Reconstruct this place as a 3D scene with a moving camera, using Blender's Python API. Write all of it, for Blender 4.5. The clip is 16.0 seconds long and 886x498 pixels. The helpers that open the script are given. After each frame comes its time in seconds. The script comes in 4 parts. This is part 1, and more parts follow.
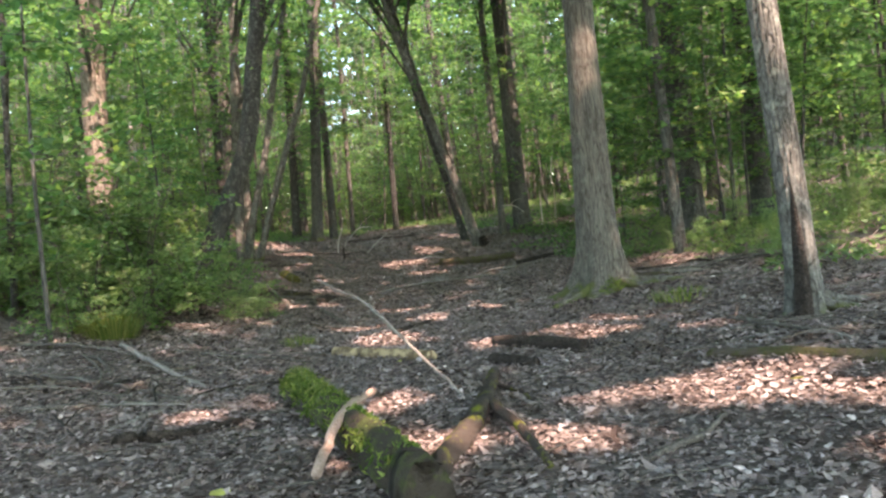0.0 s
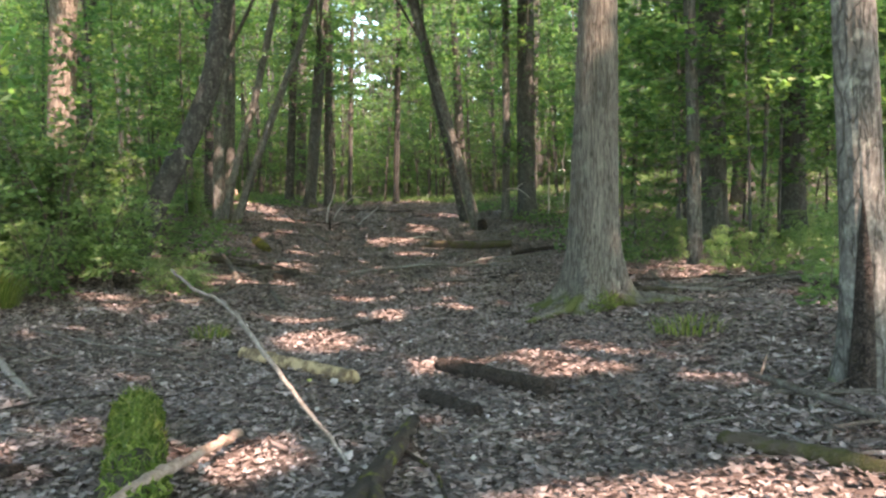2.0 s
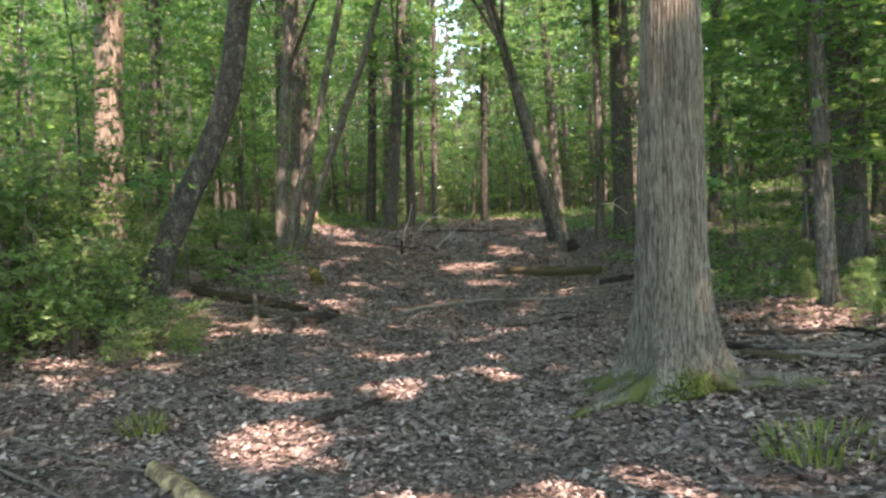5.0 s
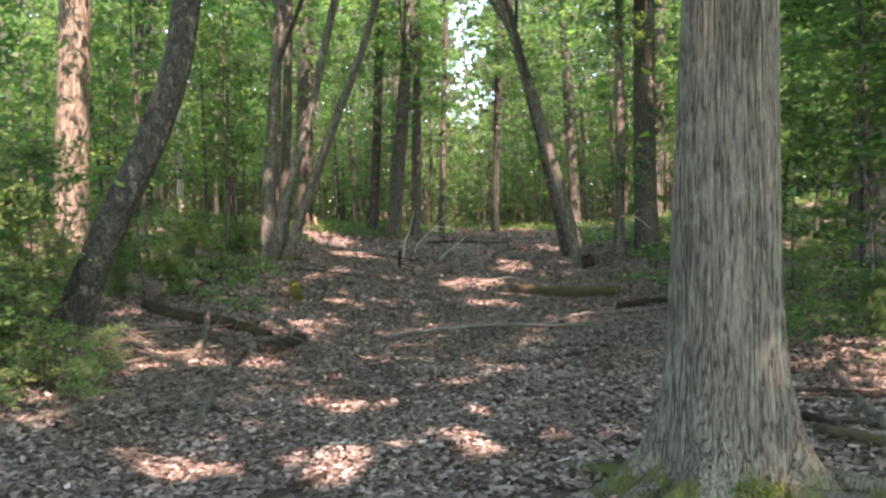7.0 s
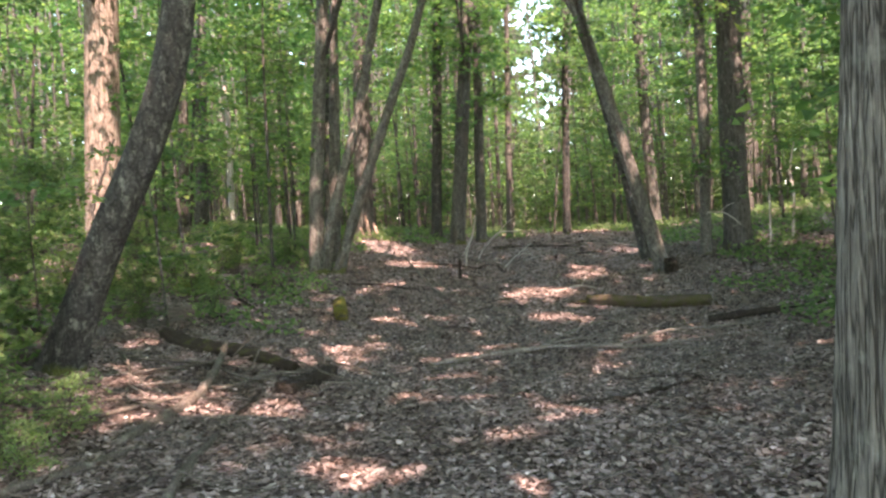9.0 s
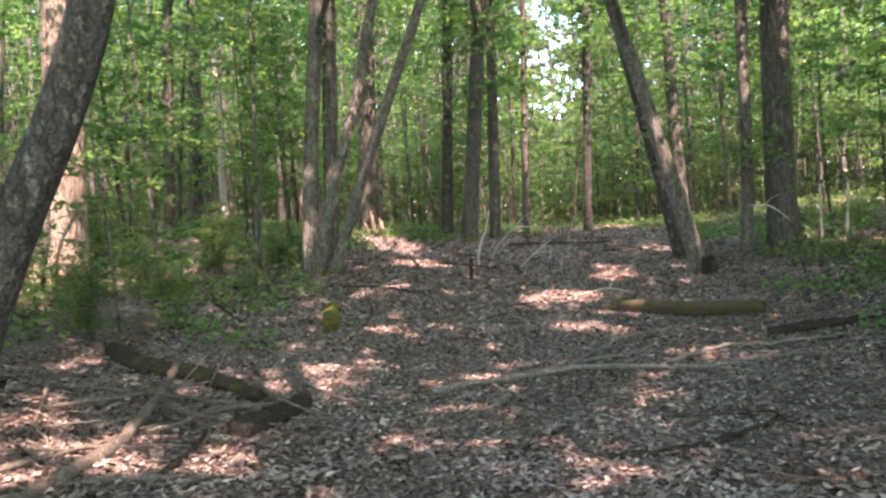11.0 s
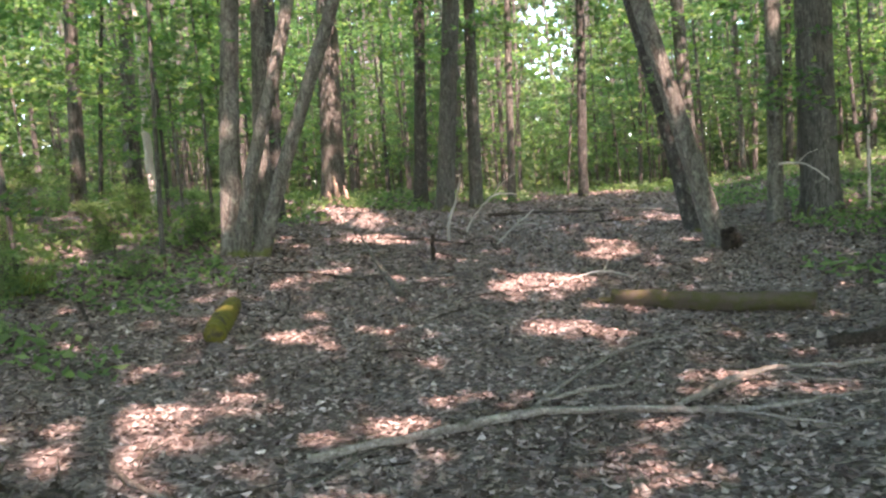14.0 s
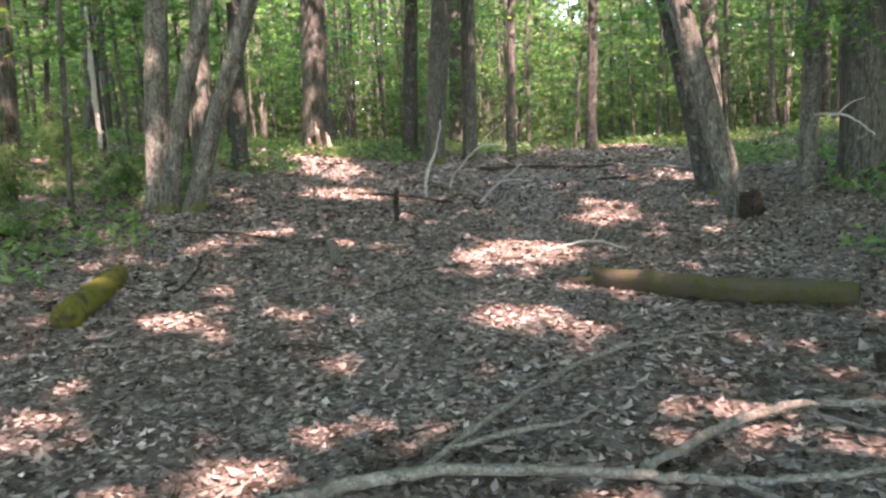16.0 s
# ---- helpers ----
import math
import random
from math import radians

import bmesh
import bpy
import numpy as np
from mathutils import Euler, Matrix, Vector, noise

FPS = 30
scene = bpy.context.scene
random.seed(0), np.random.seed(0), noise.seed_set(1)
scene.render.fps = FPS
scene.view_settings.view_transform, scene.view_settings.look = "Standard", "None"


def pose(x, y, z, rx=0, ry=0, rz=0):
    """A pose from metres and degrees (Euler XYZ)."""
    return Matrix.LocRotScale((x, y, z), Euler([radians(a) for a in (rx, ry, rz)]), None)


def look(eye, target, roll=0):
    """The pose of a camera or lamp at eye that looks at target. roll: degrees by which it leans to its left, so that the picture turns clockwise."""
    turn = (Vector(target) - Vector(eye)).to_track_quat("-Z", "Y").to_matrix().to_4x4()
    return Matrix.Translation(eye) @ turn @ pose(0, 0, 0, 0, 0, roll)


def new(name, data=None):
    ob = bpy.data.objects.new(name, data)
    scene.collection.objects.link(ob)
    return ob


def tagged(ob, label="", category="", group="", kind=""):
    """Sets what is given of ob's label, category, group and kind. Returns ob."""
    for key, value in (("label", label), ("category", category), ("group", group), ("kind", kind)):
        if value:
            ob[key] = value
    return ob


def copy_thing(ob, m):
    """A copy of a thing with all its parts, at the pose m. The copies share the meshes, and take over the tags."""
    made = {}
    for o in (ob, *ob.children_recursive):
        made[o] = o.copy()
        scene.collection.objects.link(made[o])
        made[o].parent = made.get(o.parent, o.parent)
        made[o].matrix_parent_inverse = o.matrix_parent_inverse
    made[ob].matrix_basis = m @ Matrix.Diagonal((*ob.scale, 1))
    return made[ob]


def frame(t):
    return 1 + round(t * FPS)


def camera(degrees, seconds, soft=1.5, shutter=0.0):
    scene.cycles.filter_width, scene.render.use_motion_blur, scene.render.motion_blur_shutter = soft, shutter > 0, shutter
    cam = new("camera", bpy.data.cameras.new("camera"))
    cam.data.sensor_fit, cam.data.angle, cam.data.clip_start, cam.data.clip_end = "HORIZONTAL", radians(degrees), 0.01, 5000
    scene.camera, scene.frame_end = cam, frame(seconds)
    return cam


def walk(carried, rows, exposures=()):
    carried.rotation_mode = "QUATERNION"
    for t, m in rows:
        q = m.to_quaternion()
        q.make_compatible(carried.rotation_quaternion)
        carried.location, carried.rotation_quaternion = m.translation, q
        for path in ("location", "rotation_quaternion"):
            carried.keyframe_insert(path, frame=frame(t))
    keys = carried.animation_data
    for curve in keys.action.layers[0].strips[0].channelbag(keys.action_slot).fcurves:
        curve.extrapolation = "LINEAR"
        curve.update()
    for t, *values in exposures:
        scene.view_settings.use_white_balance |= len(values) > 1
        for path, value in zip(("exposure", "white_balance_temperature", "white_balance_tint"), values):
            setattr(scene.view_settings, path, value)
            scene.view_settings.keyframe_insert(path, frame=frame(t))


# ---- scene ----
cam = camera(60.2, 16.0, soft=2.5)
METRES, EYE, TILT, LEAN, TURN = 14.9, 1.5, 0.0, 0.0, 0.0
ROWS = [
    (0.0, 0.0, 0.0, 0.0, -0.18, -1.57, 6.69),
    (0.5, 0.0089, 0.0374, -0.0009, -3.07, -6.36, 5.87),
    (1.0, 0.0234, 0.0683, -0.0009, -0.64, -4.71, 1.69),
    (1.5, 0.032, 0.0969, 0.001, 2.38, -3.72, 0.2),
    (2.0, 0.0389, 0.1263, 0.0023, 1.03, -3.26, 1.13),
    (2.5, 0.052, 0.1515, 0.001, 1.85, -5.68, 1.41),
    (3.0, 0.0609, 0.1745, 0.0043, 5.3, -6.13, 2.86),
    (3.5, 0.068, 0.2063, 0.0027, 6.5, -1.15, 3.51),
    (4.0, 0.0751, 0.2299, 0.0075, 8.78, -2.05, 4.36),
    (6.5, 0.0957, 0.3766, 0.0184, 9.37, -1.74, 0.56),
    (7.0, 0.0931, 0.4088, 0.0173, 10.84, -1.38, 1.33),
    (7.5, 0.0969, 0.4374, 0.0183, 9.92, -2.18, 2.77),
    (8.0, 0.1028, 0.4669, 0.0228, 13.17, -2.82, 3.08),
    (8.5, 0.0983, 0.4932, 0.0224, 15.74, -1.02, 3.14),
    (11.0, 0.0636, 0.6375, 0.0209, 17.65, -1.16, 3.3),
    (11.5, 0.0558, 0.666, 0.0208, 19.04, -2.51, 2.07),
    (12.0, 0.0478, 0.6992, 0.0243, 17.1, -3.06, 1.48),
    (12.5, 0.0496, 0.733, 0.0237, 15.27, -2.63, 2.17),
    (13.0, 0.0487, 0.7665, 0.0225, 16.47, -3.45, 2.13),
    (13.5, 0.0474, 0.8048, 0.0203, 15.07, -4.87, 3.48),
    (14.0, 0.0526, 0.8407, 0.0196, 17.85, -3.56, 4.04),
    (14.5, 0.0582, 0.8733, 0.0202, 19.08, -3.28, 2.64),
    (15.0, 0.061, 0.9079, 0.0187, 18.51, -4.94, 4.19),
    (15.5, 0.0658, 0.9415, 0.0159, 20.29, -8.45, 4.1),
    (16.0, 0.0633, 0.9733, 0.016, 19.6, -7.08, 2.82),
]
EXPOSURE = 2.87
# further unseen leaf clumps per cell, added to block the sun
EXTRA_SHADE_CLUMPS = 2.5
walk(cam, [(t, pose(0, 0, EYE, TILT, LEAN, TURN) @ pose(METRES * x, METRES * y, METRES * z, 90 + pitch, roll, yaw)) for t, x, y, z, yaw, pitch, roll in ROWS],
     exposures=[(0.0, EXPOSURE + 0.04, 7900, 3), (4.0, EXPOSURE + 0.04, 7900, 2), (8.0, EXPOSURE + 0.3, 7900, 8), (13.0, EXPOSURE + 0.5, 7600, 11), (16.0, EXPOSURE + 0.66, 7500, 10)])

# ---- world and sun: late morning, behind and to the right of the walker ----
SUN_FROM = Vector((0.50, -0.62, 1.12)).normalized()
world = bpy.data.worlds.new("sky")
scene.world = world
world.use_nodes = True
sky = world.node_tree.nodes.new("ShaderNodeTexSky")
sky.sky_type, sky.sun_disc = "NISHITA", False
sky.sun_elevation = math.asin(SUN_FROM.z)
sky.sun_rotation = math.atan2(SUN_FROM.x, SUN_FROM.y)
sky.ozone_density = 1.0
world.node_tree.links.new(sky.outputs[0], world.node_tree.nodes["Background"].inputs[0])
world.node_tree.nodes["Background"].inputs[1].default_value = 0.15
sun = new("sun", bpy.data.lights.new("sun", "SUN"))
sun.data.energy, sun.data.angle, sun.data.color = 2.8, radians(0.8), (1.0, 0.73, 0.74)
sun.matrix_world = look(SUN_FROM * 60, (0, 0, 0))

# ---- materials ----
def material(name, rough=0.85):
    m = bpy.data.materials.new(name)
    m.use_nodes = True
    nt = m.node_tree
    b = nt.nodes["Principled BSDF"]
    b.inputs["Roughness"].default_value = rough
    b.inputs["Specular IOR Level"].default_value = 0.25
    return m, nt, b


def node(nt, kind, links=(), **values):
    n = nt.nodes.new(kind)
    for k, v in values.items():
        n.inputs[k.replace("_", " ")].default_value = v
    for socket, source in links:
        nt.links.new(source, n.inputs[socket])
    return n


def ramp(nt, source, stops):
    r = nt.nodes.new("ShaderNodeValToRGB")
    e = r.color_ramp.elements
    while len(e) < len(stops):
        e.new(0.5)
    for i, (p, c) in enumerate(stops):
        e[i].position, e[i].color = p, (*c, 1)
    nt.links.new(source, r.inputs[0])
    return r.outputs[0]


def mixed(nt, fac, a, b, mode="MIX"):
    n = nt.nodes.new("ShaderNodeMix")
    n.data_type, n.blend_type = "RGBA", mode
    for s, v in ((0, fac), (6, a), (7, b)):
        if isinstance(v, (float, int)):
            n.inputs[s].default_value = v
        elif isinstance(v, tuple):
            n.inputs[s].default_value = (*v, 1)
        else:
            nt.links.new(v, n.inputs[s])
    return n.outputs[2]


def coords(nt, scale=(1, 1, 1)):
    tc = nt.nodes.new("ShaderNodeTexCoord")
    mp = nt.nodes.new("ShaderNodeMapping")
    mp.inputs["Scale"].default_value = scale
    nt.links.new(tc.outputs["Object"], mp.inputs[0])
    return mp.outputs[0]


def bump(nt, b, height, strength=0.5, distance=0.02):
    n = node(nt, "ShaderNodeBump", [("Height", height)], Strength=strength, Distance=distance)
    nt.links.new(n.outputs[0], b.inputs["Normal"])


def bark(name, dark, mid, pale, stretch=0.16, scale=16.0, lichen=0.0, moss_height=0.0, crack=0.05):
    """Furrowed bark: a net of narrow dark cracks round long plates, paler lichen blotches, moss climbing a little way from the foot."""
    m, nt, b = material(name, 0.9)
    v = coords(nt, (1, 1, stretch))
    plate = node(nt, "ShaderNodeTexNoise", [("Vector", v)], Scale=scale, Detail=2.5, Roughness=0.55, Distortion=0.4)
    fine = node(nt, "ShaderNodeTexNoise", [("Vector", coords(nt, (1, 1, min(1.0, stretch * 2))))], Scale=scale * 3.2, Detail=5.0, Roughness=0.65)
    big = node(nt, "ShaderNodeTexNoise", [("Vector", coords(nt, (1, 1, 0.6)))], Scale=2.6, Detail=4.0, Roughness=0.6)
    off = node(nt, "ShaderNodeMath")
    off.operation = "SUBTRACT"
    off.inputs[1].default_value = 0.5
    nt.links.new(plate.outputs[0], off.inputs[0])
    away = node(nt, "ShaderNodeMath", [(0, off.outputs[0])])
    away.operation = "ABSOLUTE"
    ridge = ramp(nt, away.outputs[0], [(0.004, (0, 0, 0)), (crack, (0.8, 0.8, 0.8)), (crack * 3, (1, 1, 1))])
    col = ramp(nt, fine.outputs[0], [(0.34, tuple(0.45 * d + 0.55 * c for d, c in zip(dark, mid))), (0.5, mid), (0.66, pale)])
    col = mixed(nt, ramp(nt, big.outputs[0], [(0.42, (0, 0, 0)), (0.7, (0.55, 0.55, 0.55))]), col, tuple(c * 0.66 for c in mid))
    col = mixed(nt, ridge, dark, col)
    if lichen:
        sp = node(nt, "ShaderNodeTexNoise", [("Vector", coords(nt, (1, 1, 0.7)))], Scale=9.0, Detail=5.0, Roughness=0.7)
        col = mixed(nt, ramp(nt, sp.outputs[0], [(0.56, (0, 0, 0)), (0.66, (lichen, lichen, lichen))]), col, (0.42, 0.43, 0.36))
    if moss_height:
        tc = nt.nodes.new("ShaderNodeTexCoord")
        sx = nt.nodes.new("ShaderNodeSeparateXYZ")
        nt.links.new(tc.outputs["Object"], sx.inputs[0])
        up = nt.nodes.new("ShaderNodeMath")
        up.operation = "MULTIPLY_ADD"
        nt.links.new(sx.outputs[2], up.inputs[0])
        up.inputs[1].default_value = -0.6 / moss_height
        mn = node(nt, "ShaderNodeTexNoise", Scale=5.0, Detail=5.0)
        nt.links.new(tc.outputs["Object"], mn.inputs["Vector"])
        ad = nt.nodes.new("ShaderNodeMath")
        ad.operation = "MULTIPLY_ADD"
        ad.inputs[1].default_value, ad.inputs[2].default_value = 1.6, 0.0
        nt.links.new(mn.outputs[0], ad.inputs[0])
        nt.links.new(ad.outputs[0], up.inputs[2])
        col = mixed(nt, ramp(nt, up.outputs[0], [(0.5, (0, 0, 0)), (0.75, (0.85, 0.85, 0.85))]), col, (0.10, 0.115, 0.03))
    nt.links.new(col, b.inputs["Base Color"])
    high = mixed(nt, 0.3, ridge, fine.outputs[0])
    bump(nt, b, high, 0.8, 0.02)
    return m


def leaf_material(name, stops, through_light=0.4, rough=0.5):
    """Thin leaves: gloss and colour on top, light passing through, every leaf a little different."""
    m, nt, b = material(name, rough)
    b.inputs["Specular IOR Level"].default_value = 0.35
    geo = nt.nodes.new("ShaderNodeNewGeometry")
    info = nt.nodes.new("ShaderNodeObjectInfo")
    col = ramp(nt, geo.outputs["Random Per Island"], stops)
    hue = node(nt, "ShaderNodeHueSaturation", [("Color", col)])
    sh = nt.nodes.new("ShaderNodeMapRange")
    sh.inputs[3].default_value, sh.inputs[4].default_value = 0.75, 1.25
    nt.links.new(info.outputs["Random"], sh.inputs[0])
    nt.links.new(sh.outputs[0], hue.inputs["Value"])
    nt.links.new(hue.outputs[0], b.inputs["Base Color"])
    if through_light:
        tr = node(nt, "ShaderNodeBsdfTranslucent")
        nt.links.new(mixed(nt, 1.0, hue.outputs[0], (1.25, 1.55, 0.9), "MULTIPLY"), tr.inputs[0])
        mx = node(nt, "ShaderNodeMixShader", Fac=through_light)
        nt.links.new(b.outputs[0], mx.inputs[1])
        nt.links.new(tr.outputs[0], mx.inputs[2])
        nt.links.new(mx.outputs[0], nt.nodes["Material Output"].inputs[0])
    return m


def litter_material():
    """Dry fallen leaves: dull, each of its own brown or grey, with damper darker stretches of floor."""
    m, nt, b = material("dry_leaf_litter", 0.85)
    b.inputs["Specular IOR Level"].default_value = 0.12
    geo = nt.nodes.new("ShaderNodeNewGeometry")
    col = ramp(nt, geo.outputs["Random Per Island"], [(0.0, (0.035, 0.026, 0.023)), (0.25, (0.125, 0.1, 0.09)), (0.66, (0.285, 0.24, 0.222)), (0.95, (0.4, 0.348, 0.325)), (1.0, (0.62, 0.56, 0.53))])
    damp = node(nt, "ShaderNodeTexNoise", [("Vector", coords(nt))], Scale=1.1, Detail=6.0, Roughness=0.65)
    col = mixed(nt, 1.0, col, ramp(nt, damp.outputs[0], [(0.36, (0.72, 0.67, 0.64)), (0.62, (1.18, 1.15, 1.16))]), "MULTIPLY")
    vein = node(nt, "ShaderNodeTexNoise", [("Vector", coords(nt))], Scale=90.0, Detail=3.0)
    col = mixed(nt, 0.5, col, ramp(nt, vein.outputs[0], [(0.35, (0.6, 0.57, 0.55)), (0.65, (1.15, 1.15, 1.15))]), "MULTIPLY")
    nt.links.new(col, b.inputs["Base Color"])
    return m


def soil_material():
    """Matted old leaves and humus, mottled at several scales."""
    m, nt, b = material("leaf_mould", 0.9)
    v = coords(nt)
    vor = node(nt, "ShaderNodeTexVoronoi", [("Vector", v)], Scale=17.0, Randomness=1.0)
    vor2 = node(nt, "ShaderNodeTexVoronoi", [("Vector", v)], Scale=41.0, Randomness=1.0)
    big = node(nt, "ShaderNodeTexNoise", [("Vector", v)], Scale=0.7, Detail=5.0)
    sep = nt.nodes.new("ShaderNodeSeparateColor")
    nt.links.new(vor.outputs["Color"], sep.inputs[0])
    sep2 = nt.nodes.new("ShaderNodeSeparateColor")
    nt.links.new(vor2.outputs["Color"], sep2.inputs[0])
    tones = [(0.0, (0.035, 0.027, 0.025)), (0.4, (0.1, 0.081, 0.075)), (0.75, (0.19, 0.16, 0.15)), (1.0, (0.4, 0.35, 0.335))]
    col = mixed(nt, 0.5, ramp(nt, sep.outputs[0], tones), ramp(nt, sep2.outputs[1], tones))
    col = mixed(nt, ramp(nt, big.outputs[0], [(0.4, (0, 0, 0)), (0.7, (0.55, 0.55, 0.55))]), col, (0.085, 0.06, 0.045))
    nt.links.new(col, b.inputs["Base Color"])
    bump(nt, b, sep.outputs[0], 0.7, 0.02)
    return m


def moss_material(name, a, c, brown, cover):
    m, nt, b = material(name, 0.95)
    v = coords(nt)
    n1 = node(nt, "ShaderNodeTexNoise", [("Vector", v)], Scale=7.0, Detail=6.0, Roughness=0.65)
    n2 = node(nt, "ShaderNodeTexNoise", [("Vector", v)], Scale=60.0, Detail=3.0)
    col = mixed(nt, n2.outputs[0], a, c)
    col = mixed(nt, ramp(nt, n1.outputs[0], [(cover - 0.06, (0, 0, 0)), (cover + 0.06, (1, 1, 1))]), col, brown)
    nt.links.new(col, b.inputs["Base Color"])
    bump(nt, b, n2.outputs[0], 0.9, 0.02)
    return m


M_SOIL = soil_material()
M_BARK_BIG = bark("grey_ridged_bark", (0.038, 0.034, 0.028), (0.17, 0.155, 0.13), (0.28, 0.262, 0.222), 0.045, 46.0, 0.2, 0.42, 0.045)
M_BARK = bark("brown_grey_bark", (0.04, 0.038, 0.034), (0.105, 0.101, 0.091), (0.2, 0.193, 0.175), 0.12, 18.0, 0.3, 0.3)
M_BARK_DARK = bark("dark_smooth_bark", (0.03, 0.029, 0.027), (0.066, 0.063, 0.058), (0.135, 0.13, 0.121), 0.5, 9.0, 0.35, 0.3)
M_BARK_PALE = bark("pale_plated_bark", (0.10, 0.08, 0.065), (0.25, 0.21, 0.175), (0.40, 0.345, 0.30), 0.22, 14.0, 0.3, 0.3)
M_BARK_GREY = bark("pale_grey_bark", (0.06, 0.056, 0.049), (0.145, 0.138, 0.123), (0.26, 0.25, 0.226), 0.3, 12.0, 0.4, 0.25)
M_DEAD = bark("bare_dead_wood", (0.11, 0.093, 0.078), (0.27, 0.237, 0.207), (0.46, 0.415, 0.37), 1.0, 20.0, crack=0.009)
M_STICK = bark("weathered_stick_bark", (0.05, 0.042, 0.036), (0.125, 0.107, 0.09), (0.24, 0.212, 0.185), 1.0, 24.0, 0.3, crack=0.009)
M_BRANCH = bark("bare_grey_branch_bark", (0.1, 0.088, 0.077), (0.225, 0.2, 0.175), (0.36, 0.33, 0.295), 1.0, 12.0, 0.2, crack=0.009)
M_ROT = bark("dark_rotten_wood", (0.018, 0.014, 0.012), (0.05, 0.038, 0.031), (0.105, 0.083, 0.068), 1.0, 20.0)
M_PINK = bark("bare_pinkish_wood", (0.25, 0.165, 0.125), (0.45, 0.32, 0.255), (0.6, 0.46, 0.39), 1.0, 20.0, crack=0.009)

M_YELLOW = moss_material("yellowish_rotting_wood", (0.42, 0.3, 0.165), (0.58, 0.45, 0.27), (0.17, 0.12, 0.075), 0.52)
M_MOSS = moss_material("bright_log_moss", (0.045, 0.055, 0.016), (0.1, 0.11, 0.036), (0.05, 0.04, 0.03), 0.46)
M_MOSS_OLD = moss_material("olive_log_moss", (0.05, 0.047, 0.02), (0.105, 0.098, 0.04), (0.095, 0.075, 0.058), 0.5)
M_MOSS_DARK = moss_material("dark_mossy_wood", (0.045, 0.045, 0.015), (0.10, 0.095, 0.03), (0.045, 0.034, 0.026), 0.42)
M_MOSS_FORK = moss_material("patchy_moss_on_bark", (0.12, 0.13, 0.015), (0.22, 0.22, 0.03), (0.055, 0.043, 0.035), 0.40)
M_MOSS_STUMP = moss_material("yellow_green_moss", (0.085, 0.08, 0.015), (0.17, 0.155, 0.03), (0.06, 0.05, 0.03), 0.58)
M_LEAF = leaf_material("understory_leaves", [(0.0, (0.065, 0.125, 0.066)), (0.5, (0.11, 0.19, 0.088)), (0.85, (0.155, 0.24, 0.1)), (1.0, (0.24, 0.3, 0.11))], 0.58)
M_LEAF_HIGH = leaf_material("canopy_leaves", [(0.0, (0.055, 0.108, 0.053)), (0.5, (0.09, 0.163, 0.07)), (0.85, (0.13, 0.205, 0.08)), (1.0, (0.2, 0.26, 0.09))], 0.58)
M_LEAF_FAR = leaf_material("far_sunny_leaves", [(0.0, (0.044, 0.078, 0.042)), (0.5, (0.07, 0.115, 0.058)), (0.85, (0.1, 0.146, 0.068)), (1.0, (0.145, 0.18, 0.082))], 0.55)
M_WHITE = bark("bleached_dead_wood", (0.3, 0.27, 0.24), (0.52, 0.48, 0.44), (0.68, 0.64, 0.6), 1.0, 20.0, crack=0.009)
M_LEAF_SHRUB = leaf_material("shrub_leaves", [(0.0, (0.095, 0.15, 0.075)), (0.6, (0.16, 0.235, 0.105)), (1.0, (0.25, 0.33, 0.15))], 0.5)
M_GRASS = leaf_material("pale_grass", [(0.0, (0.10, 0.15, 0.03)), (0.6, (0.2, 0.23, 0.06)), (1.0, (0.34, 0.32, 0.12))], 0.35)
M_LITTER = litter_material()
M_MOSS_LEAF = leaf_material("moss_fronds", [(0.0, (0.04, 0.07, 0.012)), (0.6, (0.1, 0.14, 0.025)), (1.0, (0.24, 0.28, 0.08))], 0.3, 0.8)
M_LEAF_FRESH = leaf_material("fallen_yellow_leaf", [(0.0, (0.5, 0.48, 0.06)), (1.0, (0.5, 0.5, 0.2))], 0.2)


# ---- building helpers ----
rng = np.random.default_rng(7)


def mesh_from(name, V, F, mat, smooth=True):
    """A mesh from vertex and face arrays (all faces with the same count of corners)."""
    V, F = np.asarray(V, np.float32).reshape(-1, 3), np.asarray(F, np.int32)
    k = F.shape[1]
    me = bpy.data.meshes.new(name)
    me.vertices.add(len(V))
    me.vertices.foreach_set("co", V.ravel())
    me.loops.add(F.size)
    me.loops.foreach_set("vertex_index", F.ravel())
    me.polygons.add(len(F))
    me.polygons.foreach_set("loop_start", np.arange(0, F.size, k, dtype=np.int32))
    me.polygons.foreach_set("use_smooth", np.full(len(F), smooth))
    me.update(calc_edges=True)
    me.validate()
    me.materials.append(mat)
    return me


def leafy(name, twigs, lv, twig_mat, leaf_mat, parent):
    """A crown: fine twigs and the leaves on them."""
    V, F = merge([twigs, lv])
    me = mesh_from(name, V, F, twig_mat, False)
    me.materials.append(leaf_mat)
    me.polygons.foreach_set("material_index", np.repeat(np.array([0, 1], np.int32), [len(twigs[1]), len(lv[1])]))
    ob = new(name, me)
    ob.parent = parent
    return ob


def part(name, V, F, mat, parent, label="", smooth=True):
    ob = new(name, mesh_from(name, V, F, mat, smooth))
    ob.parent = parent
    if label:
        tagged(ob, label)
    return ob


def thing(name, at, label, category, group=""):
    ob = new(name)
    ob.location = at
    ob.empty_display_size = 0.2
    return tagged(ob, label, category, group)


def merge(pieces):
    Vs, Fs, n = [], [], 0
    for V, F in pieces:
        Vs.append(np.asarray(V, float))
        Fs.append(np.asarray(F) + n)
        n += len(V)
    return np.concatenate(Vs), np.concatenate(Fs)


